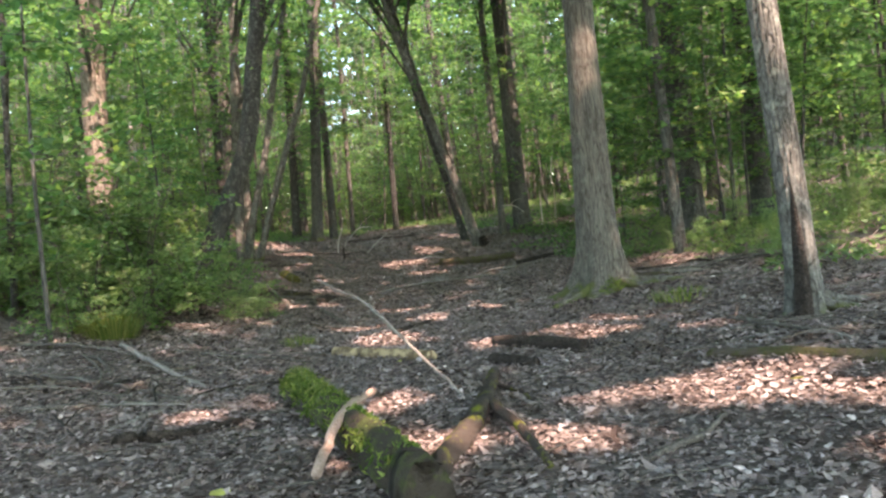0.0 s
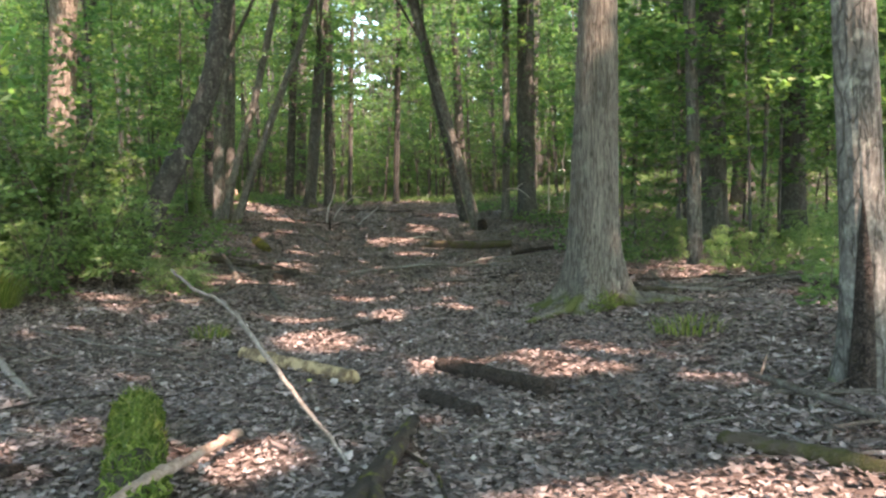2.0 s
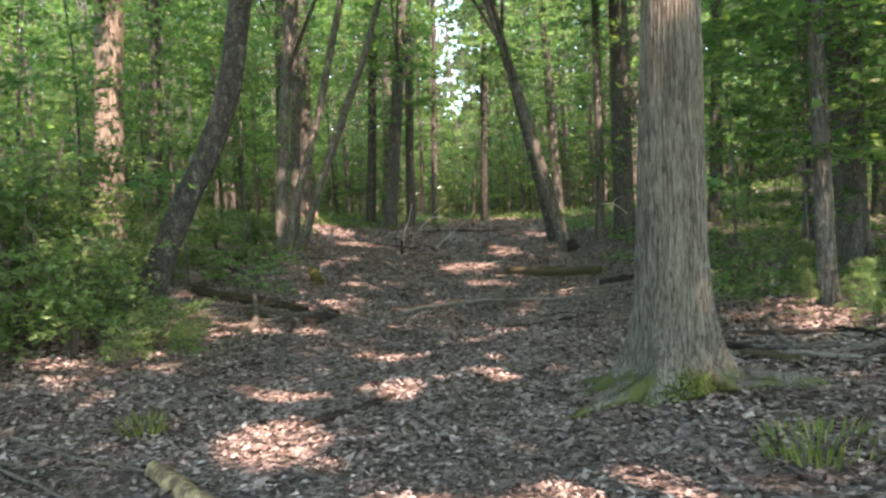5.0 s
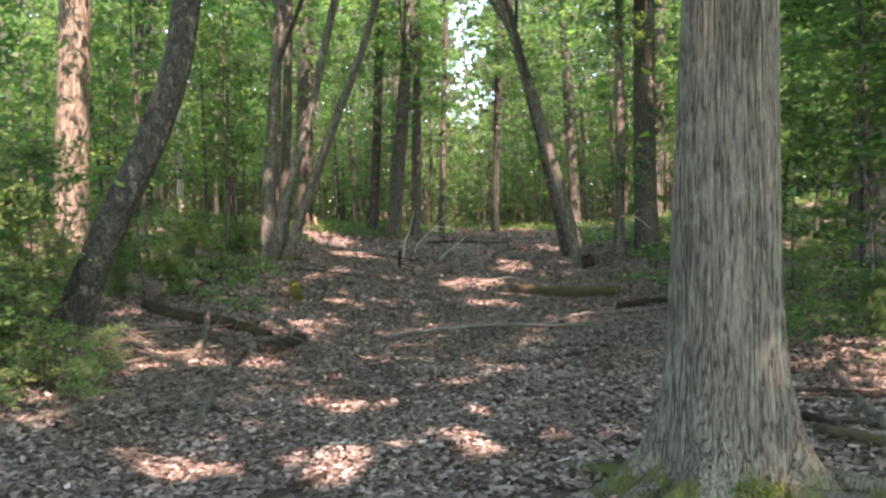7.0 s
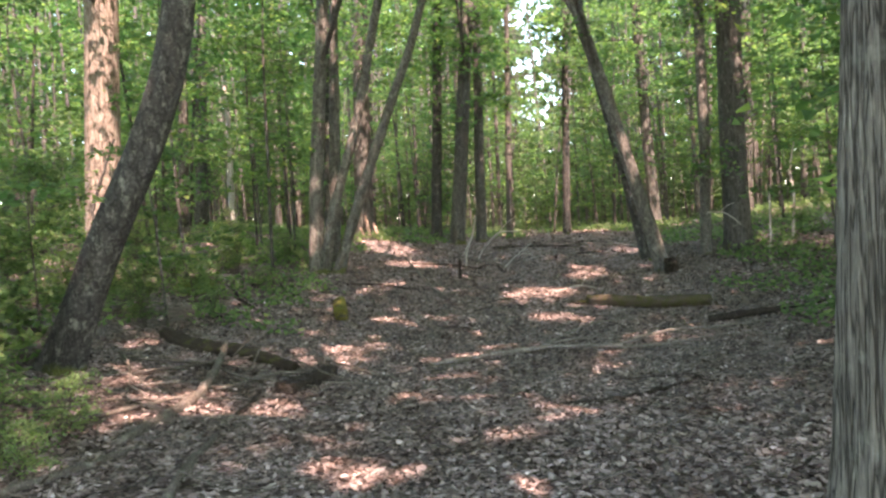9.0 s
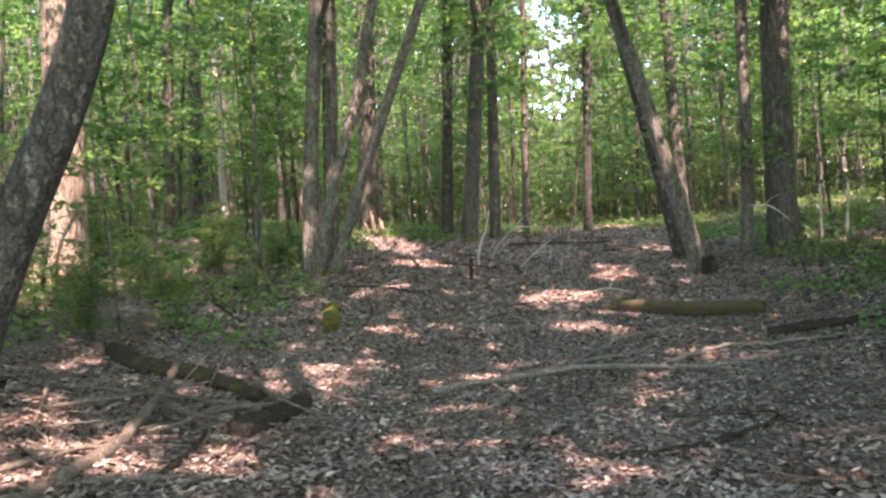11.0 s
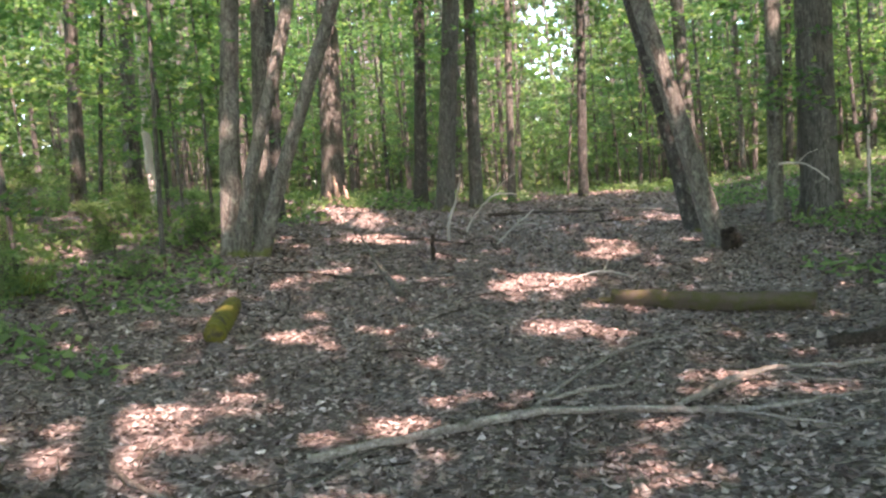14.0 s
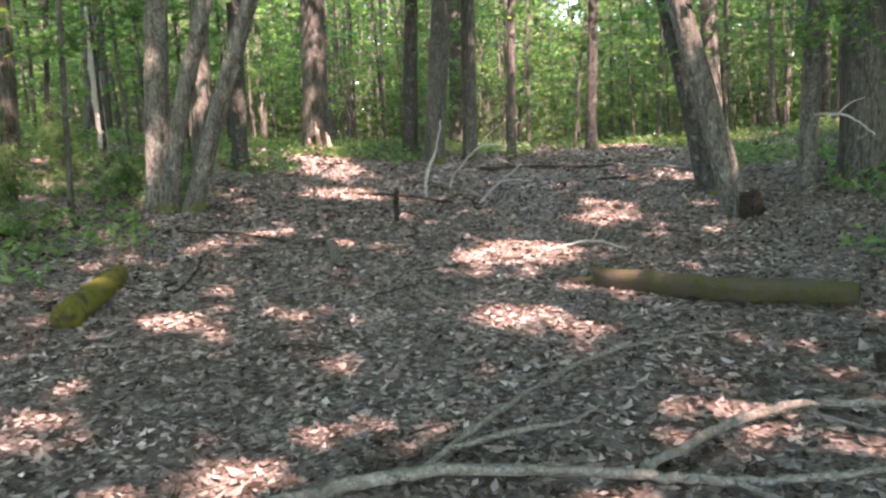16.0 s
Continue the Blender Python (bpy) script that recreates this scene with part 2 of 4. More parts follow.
def smooth_path(points, per=8):
    """A rounded line through the points, evenly cut."""
    P = [np.array(p, float) for p in points]
    if len(P) == 2:
        return np.array([P[0] + (P[1] - P[0]) * i / per for i in range(per + 1)])
    Q = [2 * P[0] - P[1], *P, 2 * P[-1] - P[-2]]
    out = []
    for i in range(1, len(Q) - 2):
        a, b, c, d = Q[i - 1], Q[i], Q[i + 1], Q[i + 2]
        for j in range(per):
            t = j / per
            out.append(0.5 * (2 * b + (c - a) * t + (2 * a - 5 * b + 4 * c - d) * t * t + (3 * b - a - 3 * c + d) * t ** 3))
    out.append(P[-1])
    return np.array(out)


def tube(path, radii, seg=10, rough=0.06, shape=None, seed=0, cap=True):
    """A round or furrowed stem along a path. shape(theta, along, ring point) gives a factor on the radius."""
    path = np.asarray(path, float)
    n = len(path)
    radii = np.interp(np.linspace(0, 1, n), np.linspace(0, 1, len(radii)), radii)
    d = np.gradient(path, axis=0)
    d /= np.linalg.norm(d, axis=1)[:, None] + 1e-9
    ref = np.array((1.0, 0, 0)) if abs(d[:, 0]).mean() < 0.8 else np.array((0, 1.0, 0))
    u = np.cross(d, ref)
    u /= np.linalg.norm(u, axis=1)[:, None]
    w = np.cross(d, u)
    th = np.linspace(0, 2 * math.pi, seg, endpoint=False)
    dist = np.concatenate([[0], np.cumsum(np.linalg.norm(np.diff(path, axis=0), axis=1))])
    r = np.repeat(radii[:, None], seg, 1)
    ph = (seed * 1.7) % 6.28
    r *= 1 + rough * (np.sin(2 * th[None] + dist[:, None] * 1.3 / max(radii.max(), 0.02) * 0.1 + ph) + 0.7 * np.sin(3 * th[None] - dist[:, None] * 0.9 + 2 * ph))
    if shape:
        r *= shape(th[None], dist[:, None], radii[:, None])
    V = path[:, None] + r[..., None] * (np.cos(th)[None, :, None] * u[:, None] + np.sin(th)[None, :, None] * w[:, None])
    V = V.reshape(-1, 3)
    i, j = np.meshgrid(np.arange(n - 1), np.arange(seg), indexing="ij")
    a = i * seg + j
    b = i * seg + (j + 1) % seg
    F = np.stack([a, b, b + seg, a + seg], -1).reshape(-1, 4)
    if cap:
        V = np.concatenate([V, path[:1], path[-1:]])
        e = (n - 1) * seg
        caps = []
        for s in range(0, seg - 1, 2):
            caps.append((n * seg, (s + 2) % seg, s + 1, s))
            caps.append((n * seg + 1, e + s, e + s + 1, e + (s + 2) % seg))
        F = np.concatenate([F, np.array(caps)])
    return V, F


def leaves(P, L, tilt=0.5, aspect=0.55, fold=0.18, gen=None):
    """Folded four-cornered leaves, one at every point of P, about L long."""
    g = gen or rng
    P = np.asarray(P, float)
    n = len(P)
    if n == 0:
        return np.zeros((0, 3)), np.zeros((0, 4), int)
    L = L * g.uniform(0.65, 1.35, n)
    yaw = g.uniform(0, 2 * math.pi, n)
    ax = np.stack([np.cos(yaw), np.sin(yaw), g.normal(0, tilt, n)], 1)
    ax /= np.linalg.norm(ax, axis=1)[:, None]
    sd = np.cross(ax, np.stack([g.normal(0, tilt, n), g.normal(0, tilt, n), np.ones(n)], 1))
    sd /= np.linalg.norm(sd, axis=1)[:, None] + 1e-9
    nm = np.cross(ax, sd)
    w = (L * aspect * g.uniform(0.75, 1.25, n))[:, None] / 2
    L = L[:, None]
    up = nm * L * fold * g.normal(1.0, 0.8, n)[:, None]
    m = P - ax * L * g.uniform(-0.1, 0.1, n)[:, None]
    V = np.stack([P - ax * L / 2, m + sd * w + up, P + ax * L / 2, m - sd * w + up], 1).reshape(-1, 3)
    return V, np.arange(4 * n).reshape(n, 4)


def broad_leaves(P, L, tilt=0.22, aspect=0.62, gen=None):
    """Curled six-sided leaves folded along the midrib, for the floor and the nearest shrubs."""
    g = gen or rng
    P = np.asarray(P, float)
    n = len(P)
    L = (L * g.uniform(0.45, 1.5, n))[:, None]
    aspect = aspect * g.uniform(0.5, 1.3, n)[:, None]
    yaw = g.uniform(0, 2 * math.pi, n)
    ax = np.stack([np.cos(yaw), np.sin(yaw), g.normal(0, tilt, n)], 1)
    ax /= np.linalg.norm(ax, axis=1)[:, None]
    sd = np.cross(ax, np.stack([g.normal(0, tilt, n), g.normal(0, tilt, n), np.ones(n)], 1))
    sd /= np.linalg.norm(sd, axis=1)[:, None] + 1e-9
    nm = -np.cross(ax, sd)
    nm *= np.sign(nm[:, 2:3] + 1e-9)
    w = [L * aspect / 2 * g.uniform(0.2, 1.5, n)[:, None] for _ in range(4)]
    c = [nm * L * g.normal(0.04, 0.07, n)[:, None] for _ in range(4)]
    V = np.stack([P - ax * L * 0.5 + c[0] * 0.5, P - ax * L * 0.2 + sd * w[0] + c[0], P + ax * L * 0.22 + sd * w[1] + c[1], P + ax * L * 0.5 + c[1],
                  P + ax * L * 0.2 - sd * w[2] + c[2], P - ax * L * 0.18 - sd * w[3] + c[3]], 1).reshape(-1, 3)
    V += np.repeat(L, 6, 0) * g.normal(0, 0.07, (6 * n, 3)) * (1, 1, 0.4)
    k = np.arange(n)[:, None] * 6
    return V, np.concatenate([k + (0, 1, 2, 3), k + (0, 3, 4, 5)])


def sprays(centres, radius, count, gen, droop=0.25, flat=0.045):
    """Points of flat, slightly drooping fans of leaves round the given centres."""
    c = np.repeat(np.asarray(centres, float), count, 0)
    n = len(c)
    R = np.repeat(np.broadcast_to(radius, (len(centres),)), count)
    q = np.sqrt(gen.uniform(0, 1, n))
    a = gen.uniform(0, 2 * math.pi, n)
    q *= 0.72 + 0.28 * np.sin(3 * a + c[:, 0] * 9 + c[:, 2] * 5)
    return c + np.stack([R * q * np.cos(a), R * q * np.sin(a), -droop * R * q * q + gen.normal(0, flat, n)], 1)


def step(a, b, v):
    u = np.clip((np.asarray(v, float) - a) / (b - a), 0, 1)
    return u * u * (3 - 2 * u)


def height(x, y):
    """The forest floor: a gentle rise ahead, banks to both sides, a low mound under the great tree."""
    x, y = np.asarray(x, float), np.asarray(y, float)
    z = 0.22 * step(-1, 5.5, y) + 1.55 * step(17, 36, y)
    s = np.clip(-1.5 - 2 * step(23, 27, y) - x, 0, 12)
    z = z + (0.13 * s + 0.004 * s * s) * (1 - 0.6 * step(26, 34, y))
    z = z + 0.10 * np.clip(x - 1.2, 0, 12)
    z = z + 0.12 * np.exp(-((x - 2.05) ** 2 + (y - 9.95) ** 2) / 2.5)
    return z


def relief(x, y):
    """Small unevenness of the floor, a few centimetres."""
    return 0.018 * np.sin(2.1 * x + 0.7 * y) * np.sin(1.7 * y - 0.4 * x + 1) + 0.012 * np.sin(5.3 * x + 2) * np.sin(4.7 * y + 1.3 * x) + 0.008 * np.sin(11 * x - 3 * y) * np.sin(9 * y + 2 * x)


def floor_at(x, y):
    return float(height(x, y) + relief(x, y))


# ---- sunny gaps: leaves are left out sunward of these floor and trunk spots (x, y, z, radius) ----
GAPS_NEAR = [(1.87, 4.88, 0.27, 0.46), (2.2, 4.3, 0.29, 0.26), (1.95, 8.02, 0.31, 0.46), (1.45, 7.9, 0.31, 0.38), (0.4, 8.05, 0.22, 0.3), (-0.15, 4.6, 0.2, 0.22),
             (0.57, 4.46, 0.2, 0.22), (1.07, 5.21, 0.22, 0.2), (-0.52, 5.82, 0.22, 0.25), (-0.8, 9.2, 0.22, 0.45), (-2.02, 5.74, 0.29, 0.2)]
GAPS_MID = [(-2.6, 16.1, 0.36, 0.34), (-2.85, 16.75, 0.39, 0.4), (-2.95, 13.75, 0.41, 0.21), (-2.1, 14.03, 0.3, 0.22), (-0.86, 12.65, 0.22, 0.26), (-0.43, 10.85, 0.22, 0.24),
            (0.31, 12.42, 0.22, 0.14), (-1.27, 10.7, 0.22, 0.2), (0.55, 16.9, 0.22, 0.28), (0.97, 18.59, 0.25, 0.3), (-3.9, 14.1, 0.55, 0.17)]
GAPS_FAR = [(-1.2, 22.9, 0.57, 0.6), (-0.77, 20.55, 0.36, 0.3), (-0.21, 20.35, 0.34, 0.27), (-1.62, 19.23, 0.29, 0.15), (-1.25, 17.5, 0.22, 0.14), (-4.9, 25.9, 1.1, 0.6),
            (-6.2, 28.0, 1.5, 0.7), (-0.5, 25.0, 0.8, 0.35), (1.04, 24.2, 0.7, 0.3), (0.4, 28.5, 1.1, 0.7), (-3.1, 19.4, 0.5, 0.2), (3.6, 25.6, 1.1, 0.6)]
GAPS_TRUNK = [(-8.5, 19.0, 2.6, 0.5), (-8.5, 19.0, 3.6, 0.5), (-8.5, 19.0, 1.6, 0.45), (-8.4, 19.0, 5.2, 0.4), (2.05, 9.7, 3.6, 0.24), (2.95, 6.4, 1.9, 0.22), (2.98, 6.4, 1.2, 0.16),
              (0.5, 24.7, 3.3, 0.3), (0.95, 24.9, 1.6, 0.25), (-6.9, 29.0, 2.2, 0.5), (-5.2, 22.9, 4.0, 0.25)]
GAPS = np.array(GAPS_NEAR + GAPS_MID + GAPS_FAR + GAPS_TRUNK)


def in_gap(P, grow=0.0):
    """True for points that would stand between the sun and one of the sunny gaps."""
    s = np.array(SUN_FROM)
    hit = np.zeros(len(P), bool)
    for x, y, z, r in GAPS:
        d = P - (x, y, z)
        along = d @ s
        off = np.linalg.norm(d - along[:, None] * s, axis=1)
        edge = r * (1 + 0.25 * np.sin(P[:, 0] * 5 + P[:, 1] * 7))
        hit |= (along > 0.3) & (off < edge + grow)
    return hit


def in_sky_gap(P):
    """True for points in the break between the crowns ahead, where the sky shows above the rise."""
    d = np.asarray(P) - (0.8, 8.0, 1.6)
    turn = np.degrees(np.arctan2(d[:, 0], d[:, 1])) + 8.5
    rise = np.degrees(np.arctan2(d[:, 2], np.hypot(d[:, 0], d[:, 1])))
    ragged = 0.9 * np.sin(rise * 1.7) + 0.5 * np.sin(rise * 4.1 + 1)
    return (np.abs(turn + ragged) < 1.5) & (rise > 8.0) & (rise < 24) & (d[:, 1] > 4)


# ---- ground: one sheet to the horizon, fine along the walk ----
def axis(lo, a, b, hi, fine):
    left = a - np.cumsum(fine * 1.16 ** np.arange(1, 60))
    right = b + np.cumsum(fine * 1.16 ** np.arange(1, 60))
    return np.concatenate([[lo], left[left > lo][::-1], np.arange(a, b, fine), right[right < hi], [hi]])


gx, gy = axis(-400, -6, 5, 400, 0.09), axis(-400, 1.5, 27, 400, 0.09)
GX, GY = np.meshgrid(gx, gy)
GZ = height(GX, GY) + relief(GX, GY)
gi, gj = np.meshgrid(np.arange(len(gy) - 1), np.arange(len(gx) - 1), indexing="ij")
ga = gi * len(gx) + gj
ground = new("ground", mesh_from("ground", np.stack([GX, GY, GZ], -1).reshape(-1, 3), np.stack([ga, ga + 1, ga + 1 + len(gx), ga + len(gx)], -1).reshape(-1, 4), M_SOIL))
tagged(ground, "forest floor of dark humus and matted brown leaves", "ground", kind="structure")


# ---- trees ----
def furrows(ridges, depth, flare, lobes, seed, flare_height=0.3):
    """Furrowed bark and a foot that spreads into roots."""
    def shape(th, along, r):
        w = 0.55 * np.sin(along * 1.9 + seed) + 0.4 * np.sin(along * 4.3 + th * 2) + 0.28 * np.sin(along * 9 + th * 5 + seed)
        ridge = np.abs(np.sin(ridges * th / 2 + w)) ** 0.8 + 0.45 * np.abs(np.sin(ridges * th * 0.85 - w * 1.6 + 0.8 * np.sin(along * 3.1)))
        foot = np.exp(-along / flare_height)
        root = 0.55 + 0.75 * np.clip(np.sin(lobes * th + seed) + 0.45 * np.sin((lobes + 2) * th + 2 * seed), -0.3, 1.4)
        return 1 + depth / r * (ridge - 0.8) + flare * foot * root
    return shape


def crown(gen, stem, low, high, count, reach, per, leaf, cull=False, radius=(0.7, 1.3), where=(0, 0, 0)):
    """Sprays of leaves round the upper stem, each on a branch of its own: (branches, leaves)."""
    stem = np.asarray(stem)
    z = stem[:, 2]
    hs = gen.uniform(low, high, count)
    at = np.stack([np.interp(hs, z, stem[:, k]) for k in range(3)], 1)
    a = gen.uniform(0, 2 * math.pi, count)
    full = reach * gen.uniform(0.25, 1.0, count) * (1 - 0.45 * (hs - low) / (high - low))
    c = at + np.stack([full * np.cos(a), full * np.sin(a), gen.uniform(-0.1, 0.45, count) * full * 0.6], 1)
    if cull:
        stay = ~in_gap(c, 0.35)
        at, c = at[stay], c[stay]
        count = len(c)
    twigs = []
    for p, q in zip(at, c):
        mid = (p + q) / 2 + (0, 0, -0.05 * np.linalg.norm(q - p))
        l = np.linalg.norm(q - p)
        twigs.append(tube(np.array([p, mid, q]), [0.005 + 0.004 * l, 0.003], 3, cap=False))
    P = sprays(c, gen.uniform(*radius, count), per, gen)
    if cull:
        P = P[~in_gap(P, 0.05) & ~in_sky_gap(P + where)]
    return merge(twigs), leaves(P, leaf, 0.33, gen=gen)


def tree(points, radii, label, mat, seed, ridges=14, depth=0.008, flare=0.5, seg=48, per=10, group="", name="tree", stems=(), crown_args=None, lobes=5, leaf_mat=None, flare_height=0.3):
    """A tree: trunk through the points, further stems, branches and crown. The foot is set a little into the ground."""
    base = np.array((points[0][0], points[0][1], floor_at(points[0][0], points[0][1]) - 0.08))
    gen = np.random.default_rng(seed)
    ob = thing(name, base, label, "tree", group)
    line = None
    for i, (pts, rad) in enumerate([(points, radii), *stems]):
        foot = np.array((pts[0][0], pts[0][1], floor_at(pts[0][0], pts[0][1]) - 0.08)) if len(pts[0]) == 2 else np.array(pts[0])
        path = smooth_path([foot, *[np.array(p) for p in pts[1:]]], per) - base
        cut = np.linalg.norm(np.diff(path, axis=0), axis=1).sum()
        fine = max(0.035, 0.35 * max(rad) / max(seg / 12, 1))
        d = np.concatenate([[0], np.cumsum(np.linalg.norm(np.diff(path, axis=0), axis=1))])
        near = np.arange(0, min(6.5, cut), fine * (1.6 if seg > 80 else 2.5))
        s = np.concatenate([near, np.linspace(near[-1] + 0.3, cut, 12)]) if cut > near[-1] + 0.5 else near
        dense = np.stack([np.interp(s, d, path[:, k]) for k in range(3)], 1)
        rr = np.interp(s / cut, np.linspace(0, 1, len(rad)), rad)
        V, F = tube(dense, rr, seg, 0.04, furrows(ridges, depth, flare, lobes, seed + i, flare_height), seed + i)
        part("trunk", V, F, mat, ob)
        line = dense if line is None else line
    if crown_args:
        br, lv = crown(gen, line, where=base, **crown_args)
        leafy("lower_crown", br, lv, mat, leaf_mat or M_LEAF, ob)
    return ob, line + base


TREES = []


def add(*a, **k):
    ob, line = tree(*a, **k)
    TREES.append((ob, line))
    return ob


def up(pts, top, shift=(0, 0)):
    """Carries a trunk on from its last point to the given height."""
    a, b = np.array(pts[-2][-3:] if len(pts[-2]) == 3 else (*pts[-2], 0.5)), np.array(pts[-1])
    d = (b - a) / max(b[2] - a[2], 0.5)
    e = b + d * (top - b[2]) * 0.45
    h = b + d * (top - b[2]) * 0.3
    return [*pts, (h[0], h[1], b[2] + (top - b[2]) * 0.35), (e[0] + shift[0], e[1] + shift[1], top)]


add(up([(2.03, 9.97), (2.03, 9.98, 1.5), (2.08, 10.0, 3.5)], 17), [0.262, 0.192, 0.18, 0.17, 0.14, 0.08], "tall tree with grey ridged bark and mossy flaring roots", M_BARK_BIG, 3,
    ridges=44, depth=0.011, flare=1.0, seg=232, lobes=4, flare_height=0.27)
add(up([(3.05, 6.5), (2.99, 6.5, 1.7), (2.91, 6.5, 3.1)], 13), [0.135, 0.11, 0.105, 0.095, 0.085, 0.06], "crooked grey tree with peeling bark and a hollowed foot", M_BARK_GREY, 5, ridges=17, depth=0.008, flare=0.5, seg=100, lobes=3)
add(up([(-4.72, 14.1), (-4.15, 14.2, 1.9), (-3.65, 14.3, 2.9), (-3.36, 14.37, 3.7), (-3.2, 14.43, 4.6)], 13), [0.2, 0.165, 0.145, 0.13, 0.1, 0.06], "dark leaning tree with smooth mottled bark", M_BARK_DARK, 8, ridges=11, depth=0.004, flare=0.35, seg=72, crown_args=dict(low=3.9, high=9, count=22, reach=2.2, per=46, leaf=0.11, cull=True))
add(up([(-8.5, 19.3), (-8.42, 19.3, 3.4), (-8.2, 19.3, 6.5)], 18), [0.33, 0.29, 0.27, 0.22, 0.1], "stout tree with pale sunlit plated bark", M_BARK_PALE, 11, ridges=24, depth=0.01, flare=0.4, seg=72, crown_args=dict(low=4.2, high=12, count=40, reach=3.2, per=46, leaf=0.14, cull=True))
add(up([(-5.95, 22.7), (-5.88, 22.8, 3.2), (-5.6, 22.9, 6.4)], 16), [0.16, 0.14, 0.125, 0.1, 0.06], "clump of pale grey stems leaning apart from one foot", M_BARK_GREY, 13, ridges=22, depth=0.004, flare=0.3, seg=48, crown_args=dict(low=4.2, high=11, count=44, reach=3.0, per=46, leaf=0.13, cull=True),
    stems=[([(-5.75, 22.6), (-5.5, 22.7, 2.4), (-4.95, 22.9, 4.3), (-4.5, 23.07, 6.3), (-3.6, 23.3, 10)], [0.115, 0.1, 0.09, 0.085, 0.06]),
           ([(-5.5, 22.75), (-5.0, 22.9, 2.6), (-4.2, 23.2, 4.8), (-3.65, 23.4, 6.3), (-2.6, 23.7, 10)], [0.115, 0.1, 0.09, 0.085, 0.06]),
           ([(-5.95, 23.6), (-5.8, 23.7, 4.2), (-5.6, 23.8, 9)], [0.14, 0.11, 0.07])])
add(up([(1.2, 25.1), (0.74, 24.9, 2.5), (0.2, 24.7, 4.6), (-0.22, 24.56, 6.1)], 15), [0.155, 0.135, 0.13, 0.115, 0.09, 0.05], "leaning grey tree with a scarred foot", M_BARK_GREY, 17, ridges=22, depth=0.004, flare=0.25, seg=48)
add(up([(0.82, 26.3), (0.4, 26.3, 3.0), (-0.25, 26.3, 6.0)], 13), [0.12, 0.105, 0.1, 0.06], "slim dark tree slanting behind a leaning one", M_BARK_DARK, 18, flare=0.25, seg=28, crown_args=dict(low=4.5, high=11, count=36, reach=2.6, per=46, leaf=0.14, cull=True))
add(up([(2.12, 26.4), (2.2, 26.4, 3.5), (2.23, 26.5, 6.2)], 15), [0.13, 0.115, 0.1, 0.06], "slim straight grey tree", M_BARK_GREY, 19, ridges=20, depth=0.003, flare=0.3, seg=40, crown_args=dict(low=1.5, high=11, count=60, reach=2.3, per=46, leaf=0.13, cull=True))
add(up([(2.85, 26.5), (2.83, 26.5, 3.5), (2.85, 26.5, 6.2)], 18), [0.3, 0.26, 0.24, 0.2, 0.1], "straight forest tree with brown furrowed bark", M_BARK, 20, ridges=26, depth=0.01, flare=0.4, seg=64, group="straight forest trees", crown_args=dict(low=4.0, high=12, count=44, reach=3.0, per=46, leaf=0.14, cull=True))
for i, (x, y, lx, r, m) in enumerate([(-4.9, 30.3, 0.5, 0.2, M_BARK), (-4.35, 31.2, 0.15, 0.14, M_BARK), (-5.9, 31.4, 0.3, 0.15, M_BARK_DARK), (-3.7, 32.4, 0.2, 0.09, M_BARK), (-1.9, 33.0, 0.2, 0.11, M_BARK_DARK),
                                      (-8.5, 31.6, 0.2, 0.27, M_BARK), (4.3, 13.9, -0.15, 0.09, M_BARK), (6.08, 18.5, 0.0, 0.28, M_BARK), (7.1, 16.8, -0.1, 0.2, M_BARK_DARK), (6.45, 21.4, 0.05, 0.24, M_BARK_GREY),
                                      (5.3, 26.5, 0.2, 0.15, M_BARK), (-7.6, 27.0, 0.2, 0.13, M_BARK_DARK), (-10.5, 24.5, 0.3, 0.12, M_BARK), (3.6, 33.5, 0.2, 0.22, M_BARK), (8.8, 24.0, 0.0, 0.26, M_BARK),
                                      (9.5, 12.5, 0.2, 0.22, M_BARK), (0.9, 34.5, -0.2, 0.17, M_BARK), (-13.0, 29.0, 0.3, 0.17, M_BARK), (-12.0, 15.0, 0.4, 0.2, M_BARK_DARK), (-6.6, 37.0, 0.2, 0.2, M_BARK)]):
    add(up([(x, y), (x + lx * 0.4, y, 3.6), (x + lx, y, 6.5)], 16 + (i * 7) % 4), [r * 1.15, r, r * 0.9, r * 0.75, r * 0.3], "straight forest tree with brown furrowed bark", m, 30 + i, ridges=22, depth=0.007, flare=0.4, seg=30, group="straight forest trees",
        crown_args=dict(low=(1.7 if x > 4 else 3.2 + i % 3), high=11.5, count=74, reach=(2.0 if x > 4 else 3.2), per=46, leaf=0.17, cull=True))
# unseen trees added beside and behind the walker, to carry the shading clumps
for i, (x, y) in enumerate([(7.0, 1.0), (5.0, -4.5), (10.5, 5.0), (-3.0, -4.0), (-6.0, 2.0), (2.0, -9.0), (9.0, -8.0), (-9.5, -2.0), (-11.0, 6.5), (13.0, -1.0), (14.0, 10.0), (15.0, 18.0)]):
    add(up([(x, y), (x + 0.2, y, 3.6), (x + 0.3, y + 0.2, 6.5)], 17), [0.26, 0.22, 0.2, 0.16, 0.06], "straight forest tree with brown furrowed bark", M_BARK, 60 + i, flare=0.4, seg=20, group="straight forest trees")

